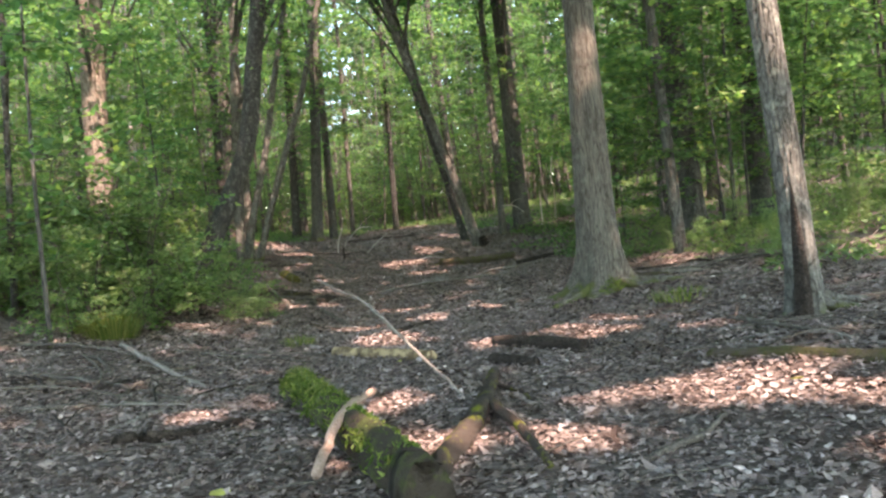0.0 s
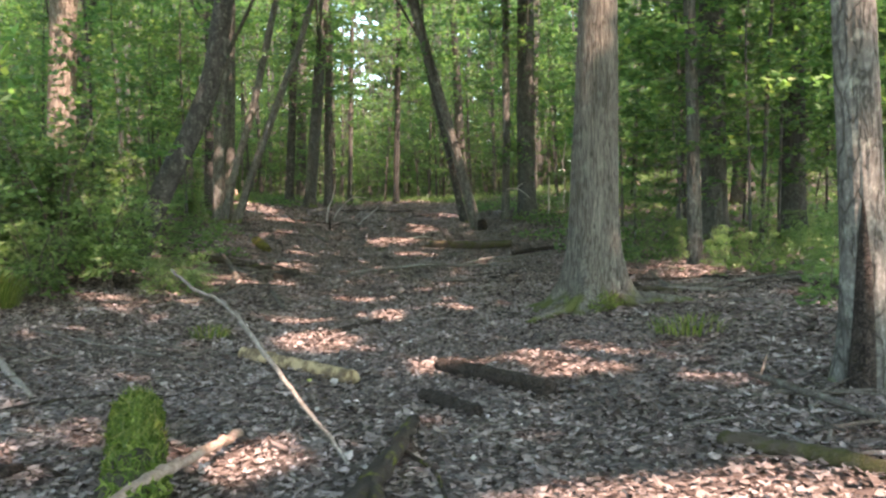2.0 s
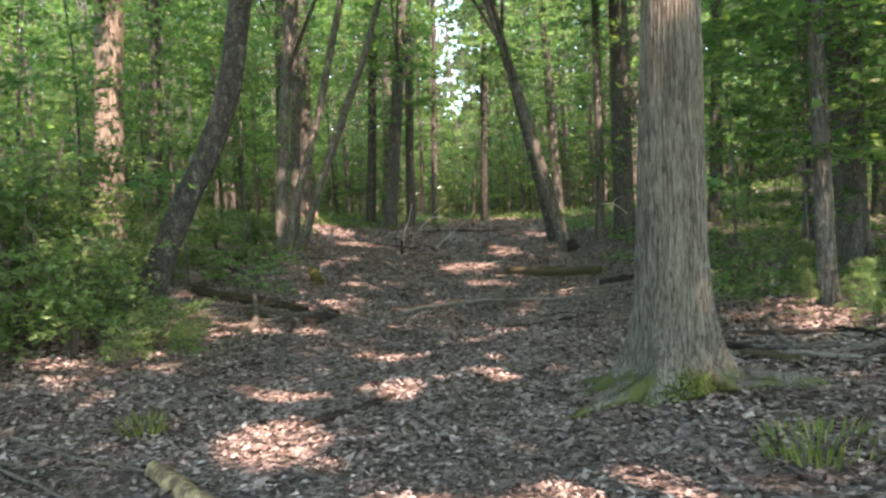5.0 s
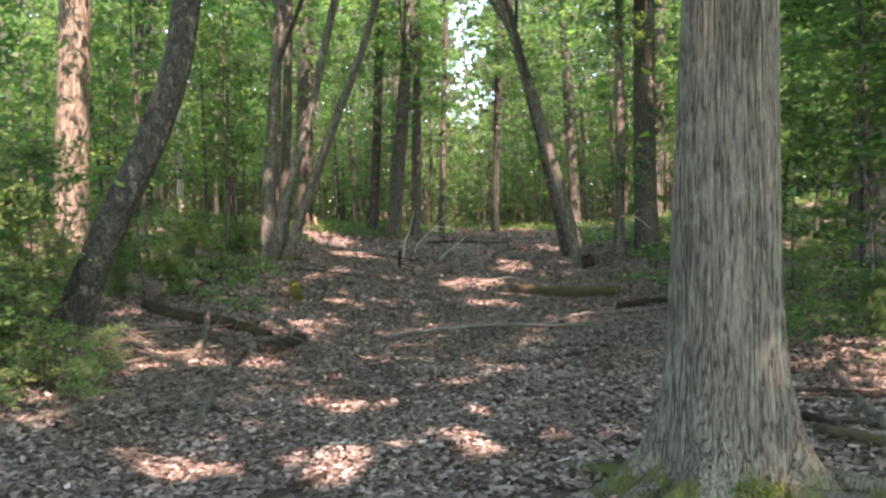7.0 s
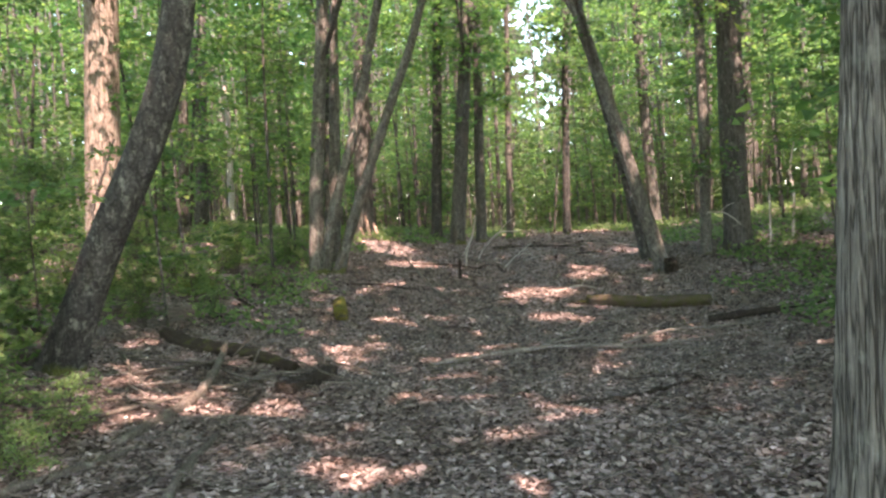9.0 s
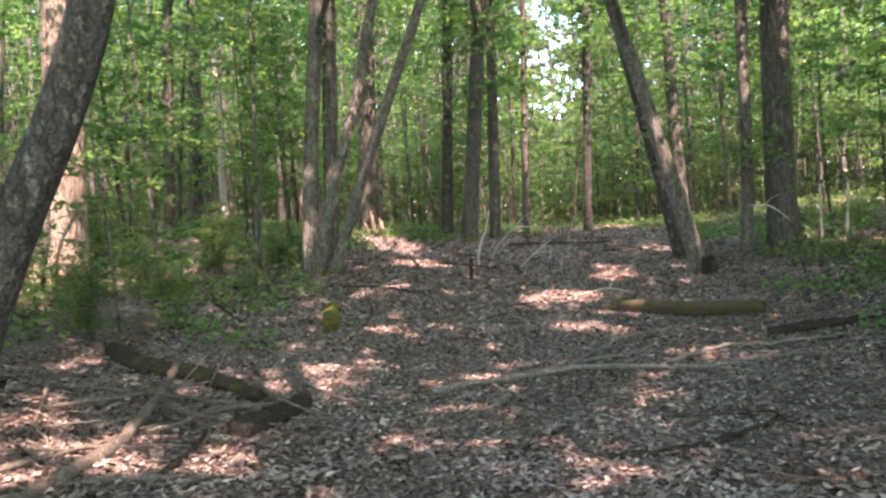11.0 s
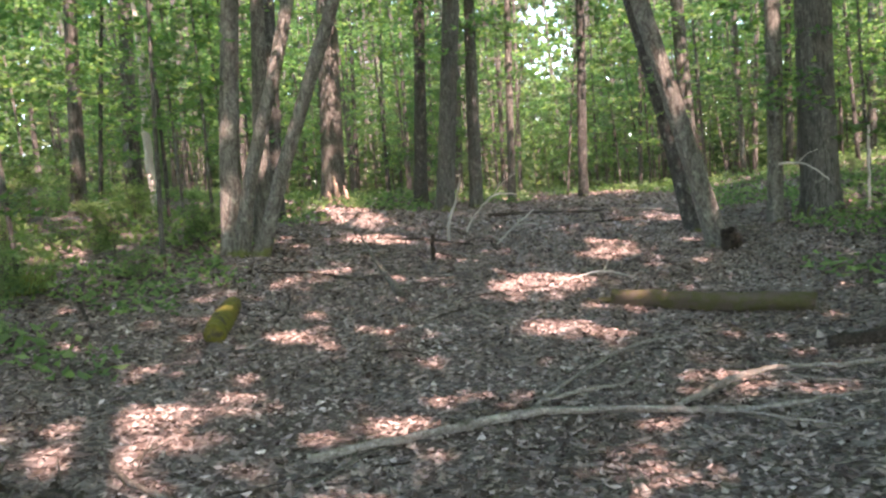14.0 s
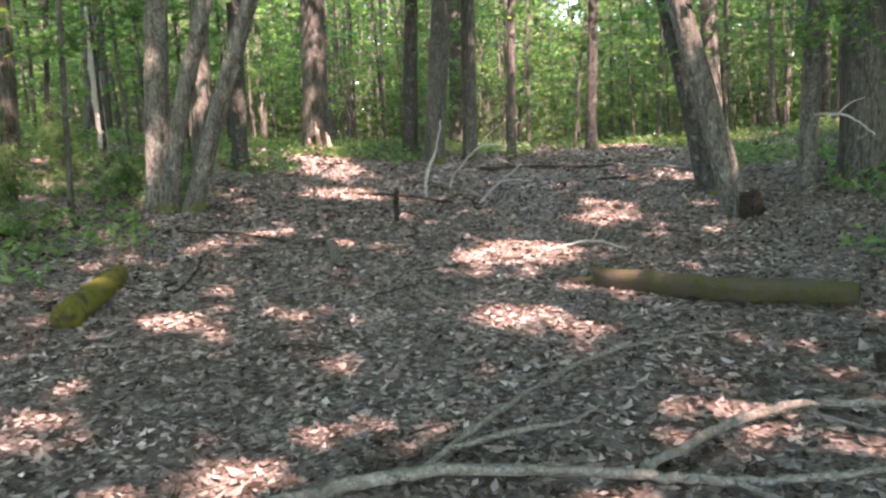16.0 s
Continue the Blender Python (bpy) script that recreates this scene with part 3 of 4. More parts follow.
crooked = TREES[1][0]
line = smooth_path([(x - crooked.location.x, y - crooked.location.y, z) for x, y, z in ((2.93, 6.35, -0.02), (2.955, 6.37, 0.4), (2.955, 6.38, 0.8), (2.95, 6.4, 1.25))], 8)
# no recess: a solid dark tube gives the shade inside the cleft
part("hollow", *tube(line, [0.075, 0.058, 0.042, 0.005], 14, 0.15), M_ROT, crooked.children[0], "dark rotten cleft")
for i, (turn, reach) in enumerate([(350, 0.75), (310, 0.5), (25, 0.7)]):
    a = radians(turn)
    pts = [(3.05 + q * reach * math.cos(a + 0.3 * q), 6.5 + q * reach * math.sin(a + 0.3 * q), z) for q, z in ((0.08, 0.14), (0.35, 0.05), (0.7, 0.01), (1.0, -0.04))]
    line = smooth_path([(x - crooked.location.x, y - crooked.location.y, floor_at(x, y) + z - crooked.location.z) for x, y, z in pts], 6)
    part("root", *tube(line, [0.075, 0.055, 0.035, 0.015], 12, 0.12), M_BARK_GREY, crooked)
great = TREES[0][0]
for i, (turn, reach, r) in enumerate([(152, 1.25, 0.06), (190, 1.15, 0.075), (222, 0.95, 0.065), (328, 1.0, 0.06), (4, 1.3, 0.075), (60, 1.0, 0.06)]):
    a, bend = radians(turn), radians(turn + (18 if i % 2 else -16))
    pts = [(2.03 + 0.14 * math.cos(a), 9.97 + 0.14 * math.sin(a), 0.16), (2.03 + 0.4 * math.cos(a), 9.97 + 0.4 * math.sin(a), 0.045),
           (2.03 + 0.7 * reach * math.cos(bend), 9.97 + 0.7 * reach * math.sin(bend), 0.0), (2.03 + reach * math.cos(bend), 9.97 + reach * math.sin(bend), -0.06)]
    line = smooth_path([(x - great.location.x, y - great.location.y, floor_at(x, y) + z - great.location.z) for x, y, z in pts], 8)
    part("root", *tube(line, [r * 1.5, r * 1.2, r * 0.75, r * 0.3], 20, 0.12, furrows(9, 0.006, 0.0, 3, i), i), M_BARK_BIG, great, "low root with olive moss")
gm = np.random.default_rng(44)
ma = np.radians(gm.choice((158.0, 195.0, 255.0, 272.0, 290.0), 800) + gm.normal(0, 9, 800))
mr = gm.uniform(0.28, 0.46, 800)
mx, my = mr * np.cos(ma), mr * np.sin(ma)
mz = height(mx + 2.03, my + 9.97) - great.location.z + np.clip(0.52 - mr, 0, 0.3) * 0.8 + gm.uniform(-0.02, 0.03, 800)
tagged(part("moss", *leaves(np.stack([mx, my, mz], 1), 0.035, 0.9, 0.3, gen=gm), M_MOSS_LEAF, great.children[0], "bright moss on the root spurs", smooth=False), kind="stuff")

# ---- high crowns: unseen clumps added to shade the floor, each given to the nearest tree ----
sx, sy = SUN_FROM.x / SUN_FROM.z, SUN_FROM.y / SUN_FROM.z
# a grid of floor points to shade; clumps stand sunward of them
cell = 0.36
cu, cv = np.meshgrid(np.arange(-14, 10, cell), np.arange(-5, 33, cell))
cu, cv = cu.ravel() + rng.uniform(-0.2, 0.2, cu.size), cv.ravel() + rng.uniform(-0.2, 0.2, cv.size)
again = rng.poisson(EXTRA_SHADE_CLUMPS, cu.size)
cu, cv = np.concatenate([cu, np.repeat(cu, again) + rng.uniform(-0.2, 0.2, again.sum())]), np.concatenate([cv, np.repeat(cv, again) + rng.uniform(-0.2, 0.2, again.sum())])
# fewer shading clumps over the left bushes and right side, to let sun in
thin = ((cu > np.where((cv > 9) & (cv < 14), -2.7, np.where(cv < 13, -4.4, -7.5))) & ((cu < 3.2) | (cv < 8.5) | ((cu < 4.8) & (cv < 12)))) | (rng.uniform(0, 1, cu.size) < np.where(cu > 3, 0.12, np.where(cv < 14, 0.5, 0.3)))
thin &= (cv < 12.5) | (rng.uniform(0, 1, cu.size) < 0.9)
cu, cv = cu[thin], cv[thin]
hz = rng.uniform(8.0, 14.5, cu.size)
clump = np.stack([cu + sx * hz, cv + sy * hz, hz + height(cu, cv)], 1)
clump = clump[~in_gap(clump, 0.1) & ~in_sky_gap(clump)]
tips = np.array([line[-1][:2] * 0.5 + line[len(line) // 2][:2] * 0.5 for _, line in TREES])
owner = ((clump[:, None, :2] - tips[None]) ** 2).sum(-1).argmin(1)
for k, (ob, line) in enumerate(TREES):
    c = clump[owner == k]
    if not len(c):
        continue
    gen = np.random.default_rng(500 + k)
    P = np.repeat(c, 5, 0) + gen.normal(0, 0.17, (5 * len(c), 3)) * (1, 1, 0.5)
    P = P[~in_gap(P, 0.05)]
    V, F = leaves(P, 0.36, 0.3, 0.62, gen=gen)
    part("crown", V - np.array(ob.location), F, M_LEAF_HIGH, ob, smooth=False)
    for q in c[:: max(1, len(c) // 9)]:
        z0 = min(max(line[:, 2].min() + 4.5, q[2] - 2.5 - 0.4 * np.linalg.norm(q[:2] - line[-1][:2])), line[-1][2] - 0.3)
        p = np.array([np.interp(z0, line[:, 2], line[:, j]) for j in range(3)])
        part("limb", *tube(smooth_path([p, (p + q) / 2 + (0, 0, 0.4), q], 4) - np.array(ob.location), [0.06, 0.012], 5, cap=False), M_BARK, ob)


# ---- understory: saplings and middling trees from a few kinds, copied ----
def sapling_kind(seed, tall, r, low, count, reach, per, leaf, mat, leaf_mat, name, label, category, bend=0.4, radius=(0.35, 0.8)):
    gen = np.random.default_rng(seed)
    b = gen.uniform(-bend, bend, 4)
    line = smooth_path([(0, 0, -0.1), (b[0] * 0.4, b[1] * 0.4, tall * 0.35), (b[0], b[1], tall * 0.7), (b[0] + b[2], b[1] + b[3], tall)], 5)
    ob = thing(name, (0, 0, 0), label, category, label)
    part("trunk", *tube(line, [r, r * 0.8, r * 0.5, r * 0.15], 7, 0.05), mat, ob)
    br, lv = crown(gen, line, low, tall, count, reach, per, leaf, radius=radius)
    leafy("crown", br, lv, mat, leaf_mat, ob)
    return ob


KINDS = [sapling_kind(200 + i, 4.2 + 0.9 * i, 0.022 + 0.006 * i, 0.9 + 0.25 * i, 26 + 3 * i, 1.3 + 0.12 * i, 28, 0.15, [M_BARK_GREY, M_BARK, M_BARK_DARK][i % 3], M_LEAF, "sapling",
                      ["slender beech sapling with flat sprays of green leaves", "slim maple sapling with layered green leaves"][i % 2], "sapling") for i in range(6)]
POLES = [sapling_kind(300 + i, 11.5 + i, 0.06 + 0.02 * i, 2.2 + 0.7 * (i % 3), 60, 2.2, 20, 0.265, [M_BARK, M_BARK_GREY, M_BARK_DARK][i % 3], M_LEAF_HIGH, "young_tree",
                       "young forest tree with a bright green layered crown", "tree", 0.7, (0.6, 1.2)) for i in range(5)]
def shrub_kind(seed, tall, spread, stems, per):
    """A many-stemmed bush: thin brown stems arching out of one foot, flat sprays of small leaves along them."""
    gen = np.random.default_rng(seed)
    ob = thing("bush", (0, 0, 0), "many-stemmed green bush with flat sprays of leaves", "shrub", "many-stemmed bushes")
    twigs, lv = [], []
    for k in range(stems):
        a = 2 * math.pi * k / stems + gen.uniform(-0.4, 0.4)
        q, h = spread * gen.uniform(0.35, 1.0), tall * gen.uniform(0.65, 1.0)
        line = smooth_path([(0.06 * math.cos(a), 0.06 * math.sin(a), -0.05), (q * 0.3 * math.cos(a), q * 0.3 * math.sin(a), h * 0.55), (q * math.cos(a), q * math.sin(a), h)], 5)
        part("stem", *tube(line, [0.016, 0.011, 0.005], 6, 0.05), M_STICK, ob)
        br, le = crown(gen, line, 0.18 * tall, h, 8, 0.8, per, 0.115, radius=(0.32, 0.62))
        twigs.append(br)
        lv.append(le)
    leafy("foliage", merge(twigs), merge(lv), M_STICK, M_LEAF_SHRUB, ob)
    return ob


BUSHES = [shrub_kind(450 + i, 2.3 - 0.25 * i, 1.0, 7, 26) for i in range(3)]
SHRUBS = [sapling_kind(400 + i, 1.7 + 0.3 * i, 0.014, 0.15, 30, 0.75, 60, 0.075, M_STICK, M_LEAF_SHRUB, "shrub", "leafy green shrub with small dark leaves", "shrub", 0.25, (0.25, 0.5)) for i in range(4)]
used = set()


def put(kinds, x, y, s=1.0, turn=0.0, sink=0.0, lean=(0, 0)):
    k = kinds[int(abs(x * 37 + y * 91)) % len(kinds)]
    m = pose(x, y, floor_at(x, y) - sink, lean[0], lean[1], turn) @ Matrix.Scale(s, 4)
    if k.name not in used:
        used.add(k.name)
        k.matrix_basis = m
        return k
    c = copy_thing(k, m)
    c.scale = (s, s, s)
    return c


def free(x, y):
    """Whether understory may stand here: not on the open floor that is walked."""
    left = -3.6 - 0.9 * step(12, 18, y) - 1.6 * step(20, 24, y) + 0.8 * step(27, 32, y)
    right = 3.9 + 0.8 * (1 - step(8, 12, y)) - 0.6 * step(24, 30, y)
    return y > 34 or x < left or x > right


scatter = np.random.default_rng(42)
placed = [(line[0][0], line[0][1]) for _, line in TREES]


def room(x, y, d):
    return all((x - a) ** 2 + (y - b) ** 2 > d * d for a, b in placed)


n = 0
for _ in range(6000):
    x, y = scatter.uniform(-20, 15), scatter.uniform(8, 46)
    if n < 195 and free(x, y) and free(x + 0.9, y) and free(x - 0.9, y) and room(x, y, 1.05) and not in_gap(np.array([[x, y, height(x, y) + 2.5], [x, y, height(x, y) + 4.0]]), 0.9).any():
        put(KINDS, x, y, scatter.uniform(0.75, 1.15), scatter.uniform(0, 360), 0.0, (scatter.normal(0, 3), scatter.normal(0, 3)))
        placed.append((x, y))
        n += 1
n = 0
for _ in range(6000):
    x, y = scatter.uniform(-32, 28), scatter.uniform(16, 62)
    gap = abs(math.degrees(math.atan2(x - 0.5, y - 6)) + 9) < 2.2
    if n < 150 and not gap and (y > 33 or x < -8.5 or x > 5.5) and room(x, y, 1.3) and not in_gap(np.array([[x, y, 5.0], [x, y, 8.0]]), 1.5).any():
        put(POLES, x, y, scatter.uniform(0.8, 1.25), scatter.uniform(0, 360))
        placed.append((x, y))
        n += 1
for i, (x, y) in enumerate([(4.9, 13.2), (5.6, 14.6), (4.7, 15.9), (6.3, 15.6), (5.2, 17.4), (7.3, 18.6), (4.6, 19.3), (6.0, 20.4), (5.0, 22.4), (7.4, 21.6), (8.2, 15.0), (4.4, 24.2), (6.4, 24.6), (8.6, 19.6)]):
    put(KINDS, x, y, 0.8 + 0.07 * (i % 4), 61 * i)
SHRUB_SPOTS = [(-4.6, 9.3), (-6.4, 10.2), (-6.6, 9.6), (-7.0, 13.0), (-6.0, 15.2), (-7.4, 14.6), (-5.6, 8.6), (-7.6, 10.6)]
for i, (x, y) in enumerate(SHRUB_SPOTS):
    put(SHRUBS, x, y, (0.8 + 0.08 * (i % 5)) * (0.42 if x > -4.45 and y > 10 else 1.0), 47 * i)

for i, (x, y, s) in enumerate([(-3.9, 12.0, 0.6), (-4.5, 11.5, 1.05), (-4.6, 12.6, 0.95), (-5.2, 12.3, 1.1), (-3.75, 11.2, 0.7), (-3.25, 11.9, 0.36), (-3.1, 12.4, 0.3), (-5.0, 10.8, 0.85), (-5.9, 11.3, 1.1),
                               (-3.0, 11.0, 0.3), (-4.2, 10.4, 0.5), (-6.6, 12.4, 1.15), (-7.3, 11.6, 1.0), (-6.0, 13.6, 1.0), (-8.2, 13.4, 1.1), (-2.75, 11.7, 0.22),
                               (-5.6, 16.6, 0.36), (-6.3, 17.4, 0.5), (-7.0, 16.8, 0.55), (-7.4, 18.2, 0.42), (-6.4, 18.9, 0.36), (-8.4, 17.0, 0.6), (-7.7, 20.2, 0.45), (-9.2, 21.0, 0.6), (-7.2, 21.6, 0.42), (-6.9, 23.2, 0.36),
                               (-8.4, 23.6, 0.5), (-10.2, 22.6, 0.65), (-5.3, 17.8, 0.26), (-9.6, 18.6, 0.6), (-11.0, 20.4, 0.7), (-6.0, 20.6, 0.24)]):
    put(BUSHES, x, y, s, 53 * i)

low = np.random.default_rng(12)
for i in range(34):
    x, y = (low.uniform(-12, -6.2), low.uniform(14.5, 25)) if i < 20 else (low.uniform(3.6, 9), low.uniform(13, 30))
    if room(x, y, 0.4):
        put(SHRUBS, x, y, low.uniform(0.22, 0.48), low.uniform(0, 360))

for i in range(46):
    y = low.uniform(9.2, 15.5)
    x = 3.6 + 0.12 * (y - 9) + 5.2 * low.uniform(0, 1) ** 1.2
    if room(x, y, 0.4):
        put(SHRUBS, x, y, low.uniform(0.16, 0.42), low.uniform(0, 360))

# ---- far woods all round, closing the place ----
fw = np.random.default_rng(77)
nf = 142000
az = np.where(np.arange(nf) < 127000, fw.uniform(-1.1, 0.8, nf), fw.uniform(0, 2 * math.pi, nf))
rad = fw.uniform(46, 80, nf)
fx, fy = rad * np.sin(az), 14 + rad * np.cos(az)
crest = 28 + 3.5 * np.sin(az * 9) + 2.5 * np.sin(az * 23 + 1)
fz = height(fx, fy) + crest * fw.uniform(0, 1, nf) ** 1.15
seen = ~(in_sky_gap(np.stack([fx, fy, fz], 1)) & (fw.uniform(0, 1, nf) < 0.75))
fx, fy, fz = fx[seen], fy[seen], fz[seen]
nb = 62000
ab, rb = fw.uniform(-0.9, 0.75, nb), fw.uniform(36, 58, nb)
bx, by = rb * np.sin(ab), 6 + rb * np.cos(ab)
bz = height(bx, by) + 5.5 * fw.uniform(0, 1, nb) ** 1.3
nd = 46000
ad, rd = fw.uniform(-1.15, 0.85, nd), fw.uniform(82, 102, nd)
dx, dy = rd * np.sin(ad), 14 + rd * np.cos(ad)
deep = np.stack([dx, dy, height(dx, dy) + 34 * fw.uniform(0, 1, nd) ** 1.25], 1)
deep = deep[~(in_sky_gap(deep) & (fw.uniform(0, 1, nd) < 0.8))]
V, F = merge([leaves(np.stack([fx, fy, fz], 1), 0.6, 0.5, 0.7, gen=fw), leaves(deep, 1.25, 0.6, 0.75, gen=fw), leaves(np.stack([bx, by, bz], 1), 0.26, 0.45, 0.6, gen=fw)])
woods = new("far_woods", mesh_from("far_woods", V, F, M_LEAF_FAR, False))
tagged(woods, "distant dense green forest foliage around the clearing", "woods", kind="stuff")
stemsv = []
for i in range(320):
    a, r = fw.uniform(-0.8, 0.7), fw.uniform(30, 56)
    x, y = r * math.sin(a), 8 + r * math.cos(a)
    z, t = float(height(x, y)), fw.uniform(0.025, 0.1)
    l = fw.normal(0, 0.5, 2)
    stemsv.append(tube([(x, y, z - 0.2), (x + l[0] * 0.4, y, z + 5), (x + l[0], y + l[1], z + 13)], [t, t * 0.8, t * 0.4], 6, cap=False))
tagged(new("far_trunks", mesh_from("far_trunks", *merge(stemsv), M_BARK)), "many thin far tree trunks between the leaves", "tree trunks", kind="stuff")


# ---- logs, branches and stumps ----
def stick(points, r0, r1, label, mat, name="fallen_branch", category="branch", lift=0.6, seed=1, seg=10, forks=(), rough=0.1, depth=0.0, kinds=0.0):
    """A fallen log or branch that follows the floor through the given plan points; a third number is a height over the floor."""
    at = (points[0][0], points[0][1], floor_at(points[0][0], points[0][1]))
    ob = thing(name, at, label, category)

    def line(pts, r):
        out = []
        for p in pts:
            z = floor_at(p[0], p[1]) + r * lift + (p[2] if len(p) > 2 else 0)
            out.append((p[0] - at[0], p[1] - at[1], z - at[2]))
        return out
    shape = furrows(7, depth, 0.0, 3, seed) if depth else None
    path = smooth_path(line(points, r0), 10 if len(points) > 2 else 16)
    g = np.random.default_rng(seed)
    path[1:-1] += g.normal(0, (0.045 if name == "log" else 0.12) * r0 + 0.003, (len(path) - 2, 3))
    part({"log": "log_body", "stump": "stump_body"}.get(name, "stem"), *tube(path, [r0 * 0.9, r0, 0.6 * r0 + 0.4 * r1, r1], seg, rough, shape, seed), mat, ob)
    for pts, fr in forks:
        fp = smooth_path(line(pts, fr), 6)
        fp[1:-1] += g.normal(0, 0.15 * fr, (len(fp) - 2, 3))
        part("side_branch", *tube(fp, [fr, fr * 0.7, fr * 0.35], 6, rough), mat, ob)
    return ob


def moss_tufts(ob, a, b, r, count, leaf, seed, mat):
    """A shaggy cover of short moss fronds over the upper half of a log from a to b."""
    g = np.random.default_rng(seed)
    a, b = np.array(a, float), np.array(b, float)
    d = (b - a) / np.linalg.norm(b - a)
    side = np.cross(d, (0, 0, 1))
    side /= np.linalg.norm(side)
    t, th = g.uniform(0, 1, count) ** 1.7, g.normal(0, 0.75, count)
    P = a + t[:, None] * (b - a) + r * g.uniform(0.95, 1.12, count)[:, None] * (np.sin(th)[:, None] * side + np.cos(th)[:, None] * np.array((0, 0, 1.0)))
    V, F = leaves(P, leaf, 0.9, 0.3, gen=g)
    body = ob.children[0]
    tagged(part("moss", V, F, mat, body, "shaggy bright green moss", smooth=False), kind="stuff")
    far = t < 0.5
    Q = P[far][::7] + (0, 0, 0.035)
    V, F = leaves(Q, 0.1, 1.2, 0.08, gen=g)
    tagged(part("grass_blades", V, F, M_GRASS, body, "fine pale grass growing in the moss", smooth=False), kind="stuff")



mossy = stick([(-1.33, 6.3), (-0.85, 5.15), (-0.38, 4.0), (-0.2, 3.55)], 0.13, 0.14, "thick fallen log covered in shaggy green moss", M_MOSS, "log", "log", 0.7, 3, 24, depth=0.012)
moss_tufts(mossy, (0.0, 0.0, 0.1), (1.03, -2.5, 0.07), 0.13, 3000, 0.06, 5, M_MOSS_LEAF)
stick([(-0.68, 6.15, 0.03), (-0.7, 5.4, 0.14), (-0.74, 4.7, 0.21), (-0.8, 4.0, 0.06)], 0.026, 0.032, "broken pinkish barkless branch lying across a mossy log", M_PINK, seed=4)
stick([(0.3, 6.3), (0.24, 5.7, 0.03), (0.17, 5.2, 0.05), (0.0, 4.5, 0.03), (-0.3, 3.7)], 0.05, 0.07, "dark forked branch with patches of yellow moss", M_MOSS_FORK, seed=5, seg=16, rough=0.14, forks=[([(0.17, 5.2, 0.05), (0.3, 4.6, 0.06), (0.42, 3.9)], 0.05), ([(0.25, 5.8, 0.04), (0.45, 5.5, 0.02), (0.52, 5.1)], 0.016)])
stick([(-1.35, 8.58), (-0.8, 8.1), (-0.22, 7.6)], 0.06, 0.065, "short rotting log with bright yellow wood", M_YELLOW, "log", "log", 0.6, 6, 14)
stick([(0.43, 7.78), (0.8, 7.42), (1.19, 6.98)], 0.075, 0.065, "short dark rotten log on the leaves", M_ROT, "log", "log", 0.7, 7, 16, depth=0.006)
stick([(0.33, 7.0), (0.5, 6.76), (0.68, 6.54)], 0.05, 0.045, "small dark rotten log on the leaves", M_ROT, "log", "log", 0.7, 8, 12, depth=0.005)
stick([(-0.73, 9.52), (-0.5, 10.0), (-0.25, 10.56)], 0.035, 0.03, "short dark stick on the leaves", M_ROT, seed=9)
stick([(1.92, 5.75), (2.2, 5.35), (2.6, 4.75), (3.1, 4.2)], 0.045, 0.06, "mossy fallen log with flaking bark", M_MOSS_OLD, "log", "log", 0.7, 10, 14, depth=0.005)
stick([(2.45, 6.78, 0.05), (2.6, 6.2, 0.04), (2.75, 5.65)], 0.022, 0.012, "bare grey branch beside the crooked tree", M_STICK, seed=11, forks=[([(2.5, 6.75, 0.05), (2.66, 6.95, 0.25), (2.95, 7.4, 0.5)], 0.009), ([(2.6, 6.3, 0.04), (2.9, 6.2, 0.03), (3.2, 5.9)], 0.012)])
stick([(1.84, 6.16), (2.05, 6.2), (2.3, 6.22)], 0.018, 0.014, "thin dark stick on the leaves", M_ROT, seed=12)
stick([(-3.6, 8.3, 0.1), (-2.9, 7.5, 0.06), (-2.25, 6.8)], 0.026, 0.02, "pale bare branch on the leaves", M_DEAD, seed=13)
stick([(-2.3, 5.0), (-2.0, 5.15), (-1.62, 5.6)], 0.045, 0.03, "dark broken branch on the leaves", M_ROT, seed=14)
stick([(-4.6, 7.2), (-3.3, 6.9, 0.03), (-2.2, 6.2)], 0.022, 0.012, "thin brown branch in a brush pile", M_STICK, seed=15, forks=[([(-3.3, 6.9, 0.03), (-3.0, 6.3, 0.05), (-2.7, 5.6)], 0.01), ([(-3.9, 7.0), (-3.5, 7.6, 0.06), (-3.1, 8.2, 0.1)], 0.01)])
stick([(-4.9, 8.6, 0.05), (-4.0, 8.3, 0.1), (-2.9, 7.9)], 0.018, 0.01, "thin brown branch in a brush pile", M_STICK, seed=16, forks=[([(-4.2, 8.3, 0.08), (-3.9, 7.4, 0.1), (-3.5, 6.6)], 0.009)])
stick([(-3.4, 5.8), (-2.7, 6.0), (-2.1, 6.5)], 0.03, 0.02, "brown branch half sunk in leaves", M_STICK, seed=17)
stick([(0.05, 5.6, -0.02), (-0.3, 5.78, 0.38), (-0.66, 5.99, 0.79), (-0.85, 6.02, 0.9), (-1.02, 6.1, 0.99)], 0.013, 0.007, "long thin bare stick stuck aslant in the ground", M_BRANCH, seed=18, lift=0)
stick([(3.5, 13.5), (3.3, 12.2), (3.12, 10.9)], 0.04, 0.03, "grey branch by the roots of the great tree", M_STICK, seed=19)
stick([(3.95, 10.9), (4.3, 10.7), (4.7, 10.45)], 0.035, 0.03, "dark branch on the leaves", M_ROT, seed=20)
stick([(2.68, 11.2), (2.85, 11.0), (3.1, 10.7)], 0.045, 0.04, "dark mossy branch beside the great tree", M_MOSS_OLD, seed=21)
